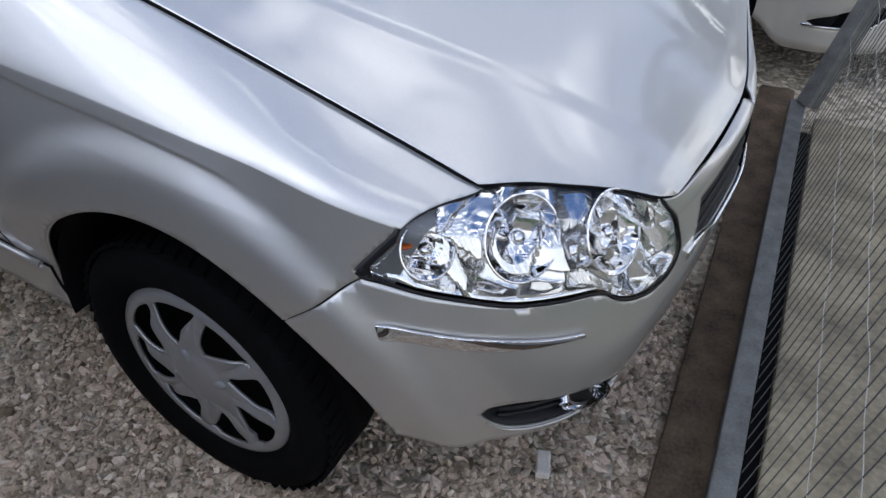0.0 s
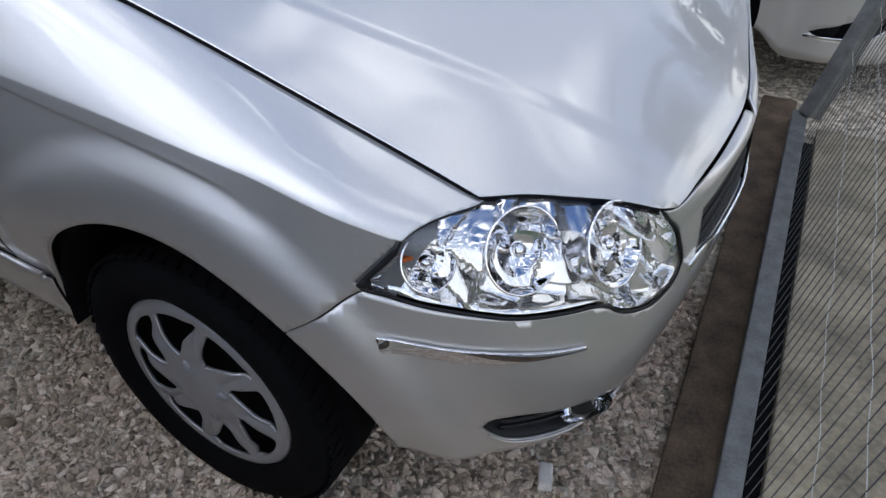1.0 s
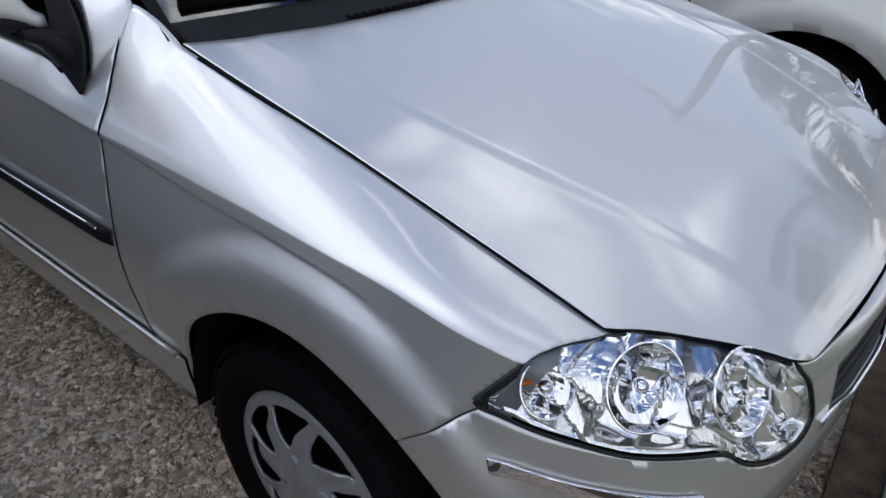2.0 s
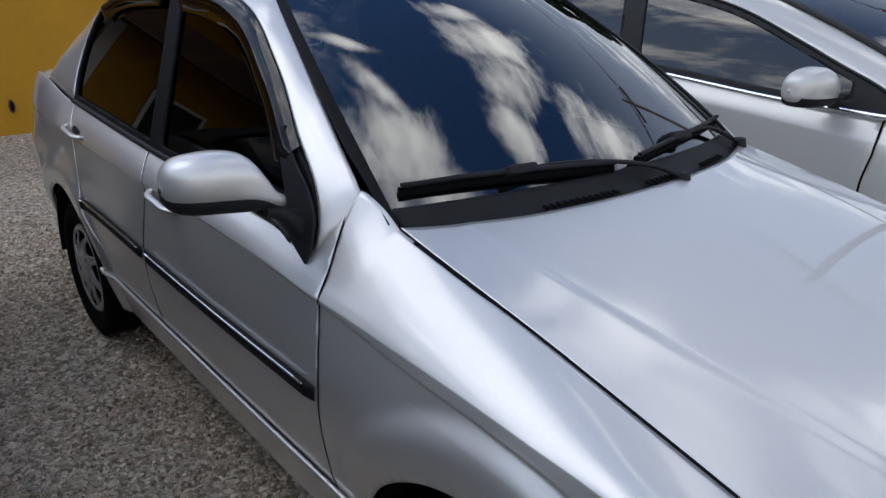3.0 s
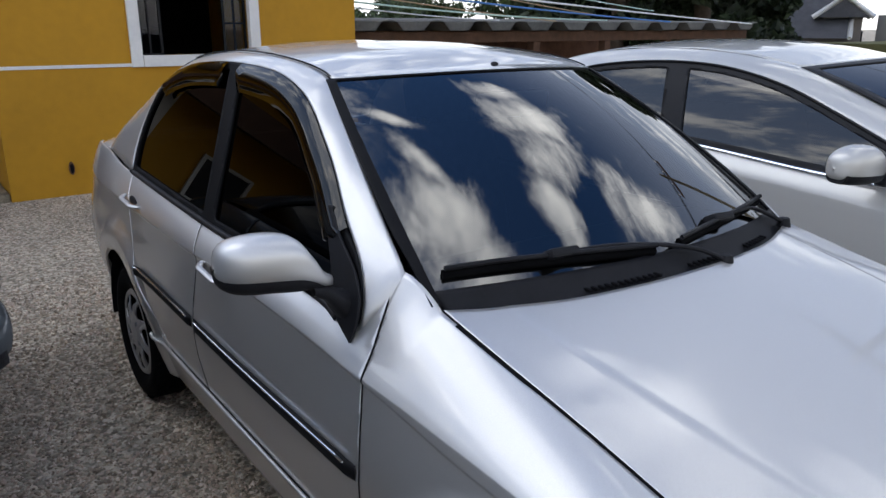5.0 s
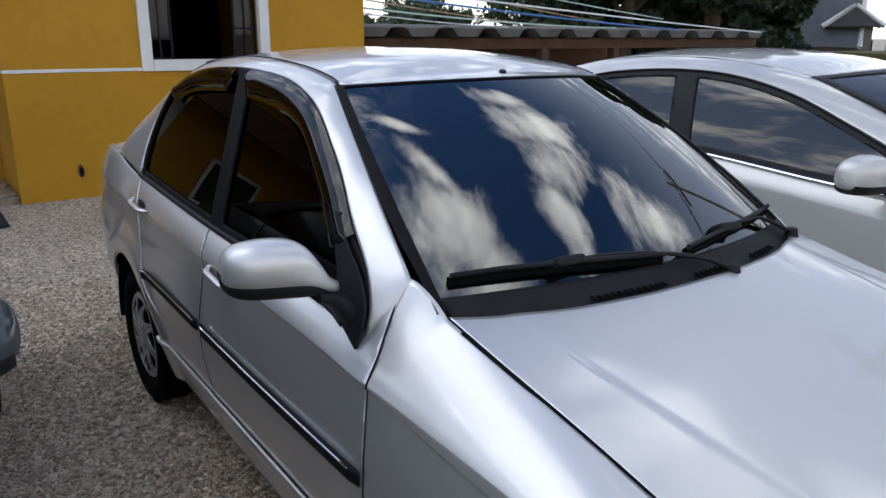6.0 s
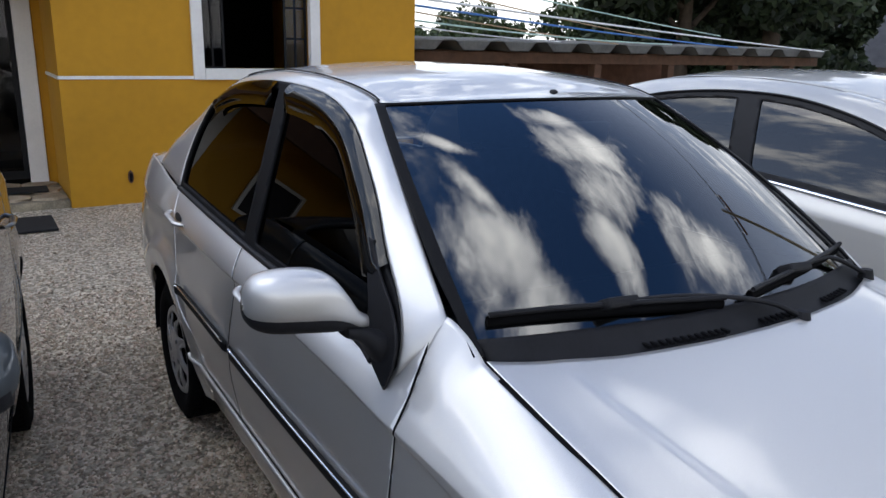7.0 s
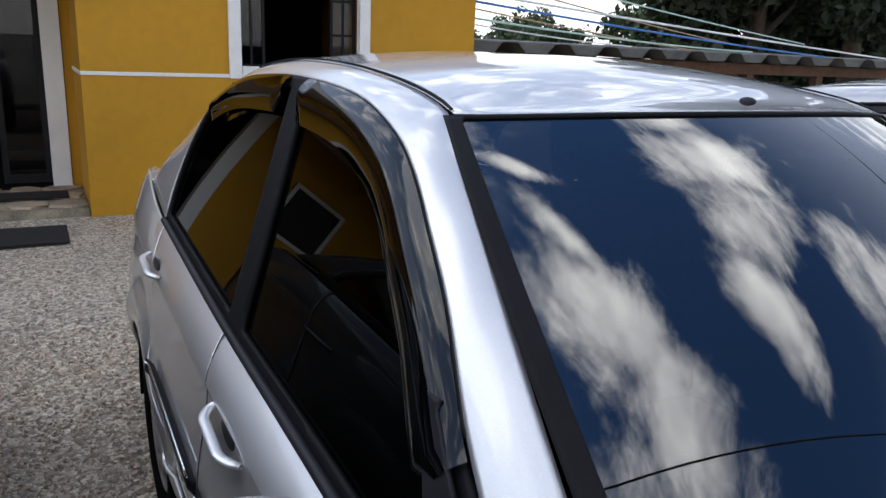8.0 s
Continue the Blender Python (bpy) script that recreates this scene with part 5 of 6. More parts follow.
window = thing("window_1", "white-framed office window with black barred sashes, half open", "window")
tagged(window, kind="structure")
F = 0.105
for nm, a in (("window_frame", (WX - 0.05, WX + 0.03, 0.505, 0.505 + F, 1.15, WZ1 + F)), ("window_frame", (WX - 0.05, WX + 0.03, 1.80 - F, 1.80, 1.15, WZ1 + F)),
              ("window_sill", (WX - 0.05, WX + 0.045, 0.505 + F, 1.80 - F, 1.15, 1.15 + F)), ("window_frame", (WX - 0.05, WX + 0.03, 0.505 + F, 1.80 - F, WZ1, WZ1 + F))):
    box(nm, *a, WHITE, window, 0.006)
for y0, y1 in ((0.605, 0.845), (1.455, 1.70)):
    sash = new("sash")
    sash.parent = window
    for a in ((y0, y0 + 0.022, WZ0, WZ1), (y1 - 0.022, y1, WZ0, WZ1), ((y0 + y1) / 2 - 0.009, (y0 + y1) / 2 + 0.009, WZ0, WZ1)):
        box("upright_bar", WX - 0.12, WX - 0.095, *a, BLACK_FRAME, sash)
    for z in (WZ0 + 0.012, WZ0 + 0.30, WZ0 + 0.60, WZ0 + 0.90, WZ1 - 0.012):
        box("cross_bar", WX - 0.118, WX - 0.097, y0, y1, z - 0.010, z + 0.010, BLACK_FRAME, sash)
    pane_sheet(WX - 0.107, y0 + 0.02, y1 - 0.02, WZ0 + 0.02, WZ1 - 0.02, PANE, sash)

door = thing("door_1", "glazed entrance door in a white frame, standing ajar", "door")
tagged(door, kind="structure")
box("door_frame", DX - 0.1, DX + 0.03, -0.905, -0.745, 0.0, 2.2, WHITE, door, 0.006)
box("door_frame", DX - 0.1, DX + 0.03, -2.30, -2.14, 0.0, 2.2, WHITE, door, 0.006)
box("door_frame", DX - 0.1, DX + 0.03, -2.14, -0.905, 2.06, 2.2, WHITE, door, 0.006)
leaf = new("door_leaf")
leaf.parent = door
box("stile", DX - 0.06, DX - 0.02, -0.955, -0.907, 0.12, 2.05, BLACK_FRAME, leaf)
box("stile", DX - 0.06, DX - 0.02, -1.30, -1.25, 0.12, 2.05, BLACK_FRAME, leaf)
box("rail", DX - 0.06, DX - 0.02, -1.25, -0.955, 0.12, 0.20, BLACK_FRAME, leaf)
pane_sheet(DX - 0.04, -1.25, -0.955, 0.20, 2.05, PANE, leaf)

outlet = thing("wall_outlet", "small rusty oval pipe outlet low in the yellow wall", "pipe outlet", at=pose(WX, -0.135, 0.255))
bm = bmesh.new()
bmesh.ops.create_cone(bm, segments=20, radius1=1, radius2=0.92, depth=0.02, cap_ends=True)
bmesh.ops.scale(bm, vec=(0.062, 0.026, 1.0), verts=bm.verts)
bmesh.ops.transform(bm, matrix=Matrix.Translation((0.0115, 0, 0)) @ Matrix.Rotation(radians(90), 4, "Y"), verts=bm.verts)
part("outlet_rim", bm, POST_WOOD, outlet)
bm = bmesh.new()
bmesh.ops.create_cone(bm, segments=20, radius1=1, radius2=0.9, depth=0.006, cap_ends=True)
bmesh.ops.scale(bm, vec=(0.045, 0.016, 1.0), verts=bm.verts)
bmesh.ops.transform(bm, matrix=Matrix.Translation((0.0240, 0, 0)) @ Matrix.Rotation(radians(90), 4, "Y"), verts=bm.verts)
part("outlet_opening", bm, DARK, outlet)

# flagstone step with mats
step = thing("door_step", "low step of irregular brown flagstones at the entrance", "step")
box("step_base", DX + 0.031, WX - 0.03, -3.0, Y0 - 0.004, -0.05, 0.07, CONCRETE, step, 0.01)
rs = random.Random(4)
for i in range(7):
    for j in range(3):
        x = DX + 0.12 + j * 0.36 + rs.uniform(-0.03, 0.03)
        y = -0.82 - i * 0.31 + rs.uniform(-0.03, 0.03)
        bm = bmesh.new()
        bmesh.ops.create_cone(bm, segments=rs.choice((5, 6, 7)), radius1=0.5, radius2=0.47, depth=1, cap_ends=True)
        for v in bm.verts:
            v.co.x *= 0.34 * rs.uniform(0.85, 1.12)
            v.co.y *= 0.30 * rs.uniform(0.85, 1.1)
            v.co.z *= 0.022
        bmesh.ops.rotate(bm, matrix=Matrix.Rotation(rs.uniform(0, 6), 3, "Z"), verts=bm.verts)
        bmesh.ops.translate(bm, vec=(x, y, 0.078), verts=bm.verts)
        part("flagstone", bm, STONE_STEP, step)
tagged(box("door_mat", DX + 0.34, DX + 0.64, -2.1, -0.80, 0.089, 0.104, MAT, bevel=0.004), "black rubber door mat on the step", "mat")
tagged(box("yard_mat", WX + 0.35, WX + 0.90, -2.0, -0.86, 0.012, 0.030, MAT, bevel=0.004), "black rubber mat on the gravel before the step", "mat")

# low shed with big fibre cement channel tiles
SX, EZ = -8.5, 1.45
shed = thing("open_shed", "low open shed with grey fibre cement channel tiles on timber posts", "shed")
for k in range(13):
    y = 3.2 + 0.82 * k
    vs, fs = [], []
    prof = ((-0.41, 0.14), (-0.30, 0.135), (-0.17, 0.0), (0.17, 0.0), (0.30, 0.135), (0.41, 0.14))
    for dx in (0.0, -4.5):
        for th in (0.0, 0.014):
            for py, pz in prof:
                vs.append((SX + dx, y + py, EZ + pz + th - dx * 0.02))
    m = len(prof)
    for j in range(m - 1):
        fs += [(j, j + 1, 2 * m + j + 1, 2 * m + j), (m + j + 1, m + j, 3 * m + j, 3 * m + j + 1), (m + j, m + j + 1, j + 1, j), (2 * m + j, 2 * m + j + 1, 3 * m + j + 1, 3 * m + j)]
    fs.append((1, 2, 3, 4))
    obj("channel_tile", vs, fs, ASBESTOS, shed, smooth=False)
box("eave_beam", SX - 0.35, SX - 0.22, 2.8, 13.45, EZ - 0.17, EZ - 0.005, POST_WOOD, shed, 0.008)
for k in range(6):
    y = 4.0 + 1.72 * k
    box("post", SX - 0.36, SX - 0.21, y - 0.075, y + 0.075, -0.6, EZ - 0.172, POST_WOOD, shed, 0.008)
box("back_wall", SX - 4.4, SX - 4.2, 2.8, 13.45, -0.6, EZ - 0.01, RAW_BRICK, shed)
box("shed_floor", SX - 4.2, SX - 0.2, 2.8, 13.45, -0.02, 0.015, DARK, shed)


def streamer(a, b, sag, r, mat, label):
    pts = [Vector(a).lerp(Vector(b), t) - Vector((0, 0, 4 * sag * t * (1 - t))) for t in np.linspace(0, 1, 24)]
    return tagged(tube("streamer", pts, r, mat, sides=6), label, "streamer", "streamers over the yard")


# ---- fence and kerb before the cars ----
FA, FB = Vector((0.905, -0.4, 0.0)), Vector((0.746, 1.173, 0.0))
fr = (FB - FA).normalized()
FM = Matrix.Translation(FA) @ Matrix.Rotation(math.atan2(fr.y, fr.x) - math.pi / 2, 4, "Z")  # local y along the fence
tagged(box("kerb", -0.146, -0.030, -3.0, 1.75, -0.06, 0.055, KERB, bevel=0.012, m=FM), "mossy brown concrete kerb along the fence", "kerb", kind="structure")
# no real gutter: a near-black strip paints the shadow beside the rail
tagged(box("gutter", 0.004, 0.046, -3.0, 1.55, -0.04, 0.006, DARK, m=FM), "near-black strip standing in for the shadowed gap between rail and concrete", "gutter", kind="structure")
tagged(box("pavement", 0.047, 0.36, -3.0, 1.62, -0.05, 0.03, CONCRETE, bevel=0.006, m=FM), "weathered concrete strip outside the fence", "pavement", kind="structure")
tagged(box("verge", 0.36, 0.95, -6.0, 1.62, -0.05, 0.035, GRASS, m=FM), "green grass verge beyond the concrete strip", "grass", kind="structure")
tagged(box("road", 0.95, 8.0, -30.0, 30.0, -0.05, 0.014, CONCRETE, m=FM), "pale worn street beyond the verge", "road", kind="structure")
fence = thing("wire_fence", "wire mesh fence on a grey galvanised bottom rail", "fence")
box("bottom_rail", -0.045, 0.003, -3.0, 1.58, 0.055, 0.103, STEEL, fence, 0.004, m=FM)


# ---- the neighbouring cars ----
def neighbour_car(name, label, paint, at, hood_drop=0.0, chrome=True, axle=0.0, lift=0.0, mirror_x=0.0, mirror_y=0.0, spokes=7, low_roof=1.0):
    """A mid-size sedan, half width 0.88 m, front axle at the origin; the same construction as the silver car with fewer parts."""
    car = thing(name, label, "car", at=at)
    hz = knots((-0.6, 1.0), (-0.35, 0.985), (0.0, 0.93), (0.4, 0.85), (0.65, 0.765), (0.88, 0.66))
    tx = knots((-3.9, -3.6), (-3.3, -3.25), (-2.7, -2.7), (-0.5, -0.5), (0.4, 0.4), (0.65, 0.58), (0.9, 0.74), (1.1, 0.82), (1.6, 0.85))
    ty = knots((-4.4, 0.0), (-3.9, 0.5), (-3.3, 0.72), (-2.7, 0.80), (-1.4, 0.812), (-0.62, 0.808), (-0.42, 0.76), (-0.2, 0.735), (0.4, 0.70), (0.65, 0.60), (0.9, 0.46), (1.1, 0.33), (1.5, 0.0))
    belt = knots((-4.4, 1.02), (-3.0, 1.06), (-2.3, 1.045), (-1.58, 1.012), (-0.87, 0.968), (-0.55, 0.955), (-0.42, 0.97))
    tz = lambda u: np.where(u < -0.42, belt(u), hz(tx(u)))
    A1, A2 = (axle, 0.315, 0.372), (-2.70, 0.315, 0.372)
    sh = Shell(((-3.72, 0.0), (-3.68, 0.45), (-3.5, 0.74), (-3.1, 0.85), (-2.6, 0.875), (-1.4, 0.88), (-0.5, 0.88), (0.0, 0.873), (0.3, 0.855), (0.52, 0.79), (0.68, 0.67), (0.80, 0.48), (0.86, 0.25), (0.88, 0.0)),
               tx, ty, tz, knots((-4.4, 0.95), (-2.3, 0.955), (-1.2, 0.915), (-0.5, 0.868), (0.2, 0.845), (0.6, 0.72), (1.6, 0.66)), knots((-4.4, 0.02), (0.3, 0.018), (1.6, 0.01)),
               knots((-4.4, 0.66), (1.6, 0.60)), knots((-4.4, 0.43), (1.6, 0.40)), knots((-4.4, 0.03), (0.3, 0.02), (1.6, 0.02)), knots((-4.4, 0.25), (0.2, 0.25), (0.34, 0.16), (0.7, 0.145), (1.6, 0.14)), knots((-4.4, 0.07), (1.6, 0.05)), (A1, A2), 0.012)
    g1 = knots((0.2, -0.50), (0.45, -0.575), (0.72, -0.578), (0.87, -0.557), (0.97, -0.563), (1.2, -0.57))
    g2 = knots((0.2, -1.55), (0.9, -1.60), (1.05, -1.64))
    g3 = knots((0.2, -2.10), (0.45, -2.22), (0.7, -2.42), (1.05, -2.62))
    vv = np.r_[np.linspace(0, 2, 14), np.linspace(2, 5, 22)[1:]]
    sy = lambda z: 0.810 - 0.36 * (z - 0.98) - 0.12 * (z - 0.98) * (z - 1.42)
    edge = spline([(-0.47, 0.975), (-0.60, 1.052), (-0.78, 1.125), (-0.95, 1.197), (-1.21, 1.297), (-1.49, 1.360), (-1.76, 1.378), (-2.05, 1.365), (-2.32, 1.325), (-2.55, 1.24), (-2.70, 1.14), (-2.74, 1.08)], 60)
    inner = spline([(-0.28, 0.735, 0.985), (-0.45, 0.705, 1.075), (-0.65, 0.672, 1.165), (-0.85, 0.635, 1.245), (-1.05, 0.595, 1.318), (-1.22, 0.560, 1.370), (-1.5, 0.55, 1.420), (-1.8, 0.545, 1.440), (-2.1, 0.545, 1.435), (-2.5, 0.56, 1.385), (-2.95, 0.61, 1.23), (-3.25, 0.67, 1.075)], 60)
    low = knots((-2.8, 1.06), (-2.3, 1.05), (-1.58, 1.022), (-0.87, 0.975), (-0.48, 0.965))

    def dlo(x, y, z, u, v):
        k = int(np.argmax(edge[:, 1]))
        top = np.interp(-u, -edge[:, 0], edge[:, 1])
        return np.minimum(top - z, z - low(u))

    G = lambda u, v: np.stack([u, sy(-v), -v], 1)
    pm = knots((0.95, -1.665), (1.4, -1.765))
    for side in (-1, 1):
        sheet("front_fender", sh, np.linspace(-0.66, 0.62, 70), vv, [lambda x, y, z, u, v: x - g1(z) - 0.004, arch_test(A1), lambda x, y, z, u, v: np.where(u > 0.1, z - 0.62 - 0.25 * (u - 0.3), z - 0.3) - 0.003], paint, car, side, 0.012)
        df = sheet("front_door", sh, np.linspace(-1.70, -0.48, 60), vv, [lambda x, y, z, u, v: g1(z) - 0.004 - x, lambda x, y, z, u, v: x - g2(z) - 0.004, lambda x, y, z, u, v: z - 0.37], paint, car, side, 0.012)
        dr = sheet("rear_door", sh, np.linspace(-2.70, -1.52, 60), vv, [lambda x, y, z, u, v: g2(z) - 0.004 - x, lambda x, y, z, u, v: x - g3(z) - 0.004, lambda x, y, z, u, v: z - 0.37, arch_test(A2, 0.03)], paint, car, side, 0.012)
        sheet("rear_quarter", sh, np.linspace(sh.start + 0.02, -2.05, 70), vv, [lambda x, y, z, u, v: g3(z) - 0.004 - x, arch_test(A2)], paint, car, side, 0.012)
        sheet("sill", sh, np.linspace(-2.6, -0.2, 50), np.linspace(3, 5, 16), [lambda x, y, z, u, v: 0.365 - z, arch_test(A1), arch_test(A2)], paint, car, side, 0.012, 0.004)

        def foggy(x, y, z, u, v):
            t = np.clip((u - 0.37) / 0.32, 0, 1)
            return np.where((u > 0.37) & (u < 0.69), 0.055 * t ** 0.7 * np.clip((1 - t) * 4, 0, 1) - np.abs(z - 0.255 - 0.04 * t), -0.02)

        sheet("front_bumper", sh, np.linspace(0.15, sh.end, 80), vv, [arch_test(A1), lambda x, y, z, u, v: 0.62 + 0.25 * (u - 0.3) - z - 0.003, lambda x, y, z, u, v: 0.70 - z, lambda x, y, z, u, v: -foggy(x, y, z, u, v)], paint, car, side, 0.012)
        sheet("fog_recess", sh, np.linspace(0.34, 0.75, 30), np.linspace(3, 5, 30), [lambda x, y, z, u, v: foggy(x, y, z, u, v) + 0.008], PLASTIC, car, side, 0.0, -0.03)
        sheet("fog_trim", sh, np.linspace(0.35, 0.72, 60), np.linspace(3, 5, 100), [lambda x, y, z, u, v: 0.005 - np.abs(foggy(x, y, z, u, v)), lambda x, y, z, u, v: 0.255 + 0.1 * (u - 0.37) - z], CHROME, car, side, 0.004, 0.004, "chrome fog lamp trim")
        sheet("headlamp", sh, np.linspace(0.42, 1.05, 40), vv, [lambda x, y, z, u, v: z - np.maximum(0.62 + 0.25 * (u - 0.3), 0.70 + 0 * u), lambda x, y, z, u, v: u - 0.5 - (z - 0.7)], LENS, car, side, 0.0)
        sheet("lamp_back", sh, np.linspace(0.42, 1.4, 40), vv, [lambda x, y, z, u, v: z - 0.66, lambda x, y, z, u, v: u - 0.5 - (z - 0.7)], LAMP_GREY, car, side, 0.0, -0.02)
        # near-black shell whose colour gives this car's gaps their shade
        sheet("inner_body", sh, np.linspace(-3.65, sh.end, 90), vv[::2], [arch_test(A1, -0.008), arch_test(A2, -0.008)], DARK, car, side, 0.0, -0.04)
        strip_between("roof_rail", [(x, sy(z), z) for x, z in edge], inner, paint, car, (0, 0.012, 0.014), 8, side, 0.012)
        sheet("window_frame", G, np.linspace(-2.80, -0.44, 90), np.linspace(-1.42, -0.93, 40), [lambda x, y, z, u, v: dlo(x, y, z, u, v) + 0.004,
              lambda x, y, z, u, v: np.maximum(0.028 - dlo(x, y, z, u, v), np.maximum(0.060 - np.abs(u - pm(z)), u + 0.70))], SATIN, car, side, 0.008, 0.003)
        for nm, ob in (("front_window", df), ("rear_window", dr)):
            sheet(nm, G, np.linspace(-2.78, -0.5, 50), np.linspace(-1.42, -0.93, 24), [lambda x, y, z, u, v: dlo(x, y, z, u, v) - 0.020,
                  (lambda x, y, z, u, v: u - pm(z) - 0.05) if nm == "front_window" else (lambda x, y, z, u, v: pm(z) - 0.05 - u)], TINT_GLASS, ob, side, 0.0, -0.004, "dark tinted window")
        if chrome:
            tube("window_chrome", [(u, (sy(float(low(u))) + 0.008) * side, float(low(u)) - 0.006) for u in np.linspace(-2.72, -0.47, 50)], 0.012, CHROME, car, "bright strip under the windows", sides=6)
            tube("window_seal", [(x, (sy(z) + 0.006) * side, z + 0.004) for x, z in edge], 0.006, SATIN, car, sides=6)
        # mirror on the door
        mirror = new("door_mirror")
        mirror.parent = df
        q = spline([(0.86, -0.80, 1.03, 0.015, 0.02), (0.89, -0.81, 1.045, 0.045, 0.045), (0.95, -0.825, 1.06, 0.062, 0.064), (1.02, -0.84, 1.058, 0.058, 0.058), (1.055, -0.855, 1.05, 0.04, 0.042), (1.065, -0.86, 1.046, 0.018, 0.020), (1.067, -0.861, 1.045, 0.002, 0.002)], 22)
        for nm, mat, dz, k, rings in (("mirror_housing", paint, 0, 1.0, q), ("mirror_base_shell", PLASTIC, -0.016, 0.93, q[:-4])):
            vs, fs, n = [], [], 24
            for y, x, z, a, b in rings:
                for i in range(n):
                    t = 2 * math.pi * i / n
                    vs.append((x + 0.24 + mirror_x + k * a * math.copysign(abs(math.cos(t)) ** 0.7, math.cos(t)), (y + mirror_y) * side, z + lift + dz + k * b * math.copysign(abs(math.sin(t)) ** 0.7, math.sin(t))))
            for i in range(len(rings) - 1):
                for j in range(n):
                    f = (i * n + j, i * n + (j + 1) % n, (i + 1) * n + (j + 1) % n, (i + 1) * n + j)
                    fs.append(f if side > 0 else f[::-1])
            fs += [tuple(range(n)), tuple(range((len(rings) - 1) * n, len(rings) * n))]
            obj(nm, vs, fs, mat, mirror)
        tube("repeater", [(-0.555 + mirror_x - 0.012 * t, (0.915 + mirror_y + 0.12 * t) * side, 1.058 + lift - 0.006 * t) for t in np.linspace(0, 1, 8)], 0.010, CHROME, mirror, "clear signal strip", sides=8, flat=0.5)
        tube("mirror_arm", [(-0.57 + mirror_x, 0.80 * side, 0.985), (-0.575 + mirror_x, 0.86 * side, 1.0), (-0.58 + mirror_x, (0.92 + mirror_y) * side, 1.02 + lift)], 0.022, PLASTIC, mirror)
        for ob, x0, z0 in ((df, -1.45, 0.885), (dr, -2.43, 0.90)):
            pts = [(x0 - 0.10 + 0.2 * t, (0.862 + 0.028 * min(1, 5 * t, 5 * (1 - t)) ** 0.7) * side, z0) for t in np.linspace(0, 1, 12)]
            tube("door_handle", pts, 0.013, paint, ob, sides=8, flat=0.6)
        for a in (A1, A2):
            build_wheel(car, a[0], side * 0.765, 0.312, side, 0.312, 0.215, spokes=spokes, turn=0.2)
            box("inner_arch_wall", a[0] - 0.36, a[0] + 0.36, 0.55 * side - 0.005, 0.55 * side + 0.005, 0.2, 0.66, DARK, car)
    hood = lambda u, v: np.stack([u, v, hz(u) + 0.045 * (1 - (v / 0.74) ** 2) + 0.006 * smooth01(0.60, 0.50, np.abs(v))], 1)
    hw = knots((-0.5, 0.76), (-0.2, 0.735), (0.4, 0.70), (0.58, 0.60), (0.74, 0.46), (0.82, 0.33), (0.85, 0.0))
    hb = lambda y: -0.10 - 0.22 * (y / 0.74) ** 2
    sheet("bonnet", hood, np.linspace(-0.40, 0.86, 50), np.linspace(-0.76, 0.76, 50), [lambda x, y, z, u, v: hw(u) - 0.004 - np.abs(v), lambda x, y, z, u, v: u - hb(v)], paint, car, 1, 0.012)

    def scr(u, v):
        b = np.stack([-0.12 - 0.20 * u * u, 0.735 * u, 0.975 + 0.03 * (1 - u * u)], 1)
        t = np.stack([-1.06 - 0.17 * u * u, 0.562 * u, 1.405 - 0.035 * u * u], 1)
        k = v[:, None]
        a = 4 * v * (1 - v)
        return b * (1 - k) + t * k + np.stack([0.02 * a, 0.02 * a * u, 0.035 * a], 1)

    sheet("windscreen", scr, np.linspace(-0.97, 0.97, 30), np.linspace(0.03, 0.98, 20), [], WINDSCREEN, car, 1)
    sheet("windscreen_seal", scr, np.linspace(-1.0, 1.0, 60), np.linspace(0.0, 1.0, 40), [lambda x, y, z, u, v: np.maximum(np.maximum(np.abs(u) - 0.94, v - 0.965), 0.05 - v)], SATIN, car, 1, 0.004, 0.004)
    ez = knots((-3.3, 1.06), (-2.95, 1.23), (-2.5, 1.385), (-2.1, 1.435), (-1.8, 1.440), (-1.5, 1.420), (-1.22, 1.370))

    def top(u, v):
        x = (-1.065 - 0.17 * v * v) * (1 - u) + (-2.55 + 0.1 * v * v) * u
        z = ez(np.minimum(x, -1.22)) + 0.04 * (1 - v * v)
        return np.stack([x, 0.552 * v, z], 1)

    sheet("roof", top, np.linspace(0, 1, 30), np.linspace(-1, 1, 30), [], paint, car, 1, 0.012, flip=True)

    def rear(u, v):
        b = np.stack([-3.28 + 0.08 * u * u, 0.67 * u, 1.065 + 0 * u], 1)
        t = np.stack([-2.56 + 0.1 * u * u, 0.555 * u, 1.375 + 0.03 * (1 - u * u)], 1)
        k = v[:, None]
        return b * (1 - k) + t * k

    sheet("rear_screen", rear, np.linspace(-1, 1, 16), np.linspace(0, 1, 8), [], DARK_GLASS, car, 1, flip=True)
    sheet("boot_lid", lambda u, v: np.stack([-3.27 - 0.38 * u, v * (0.72 - 0.2 * u), 1.06 - 0.03 * u * u + 0 * v], 1), np.linspace(0, 1, 10), np.linspace(-1, 1, 16), [], paint, car, 1, 0.012, flip=True)
    box("floor_pan", -3.4, 0.5, -0.74, 0.74, 0.22, 0.32, DARK, car)
    box("dashboard", -0.75, -0.35, -0.72, 0.72, 0.72, 0.96, DASH, car, 0.05)
    for y in (-0.38, 0.38):
        seat(car, -1.45, y)
    # a flatter greenhouse
    for ob in car.children_recursive:
        if ob.type == "MESH" and low_roof < 1.0 and ob.parent.name.split(".")[0] not in ("wheel", "door_mirror"):
            for v in ob.data.vertices:
                if v.co.z > 1.0:
                    v.co.z = 1.0 + (v.co.z - 1.0) * low_roof
    return car


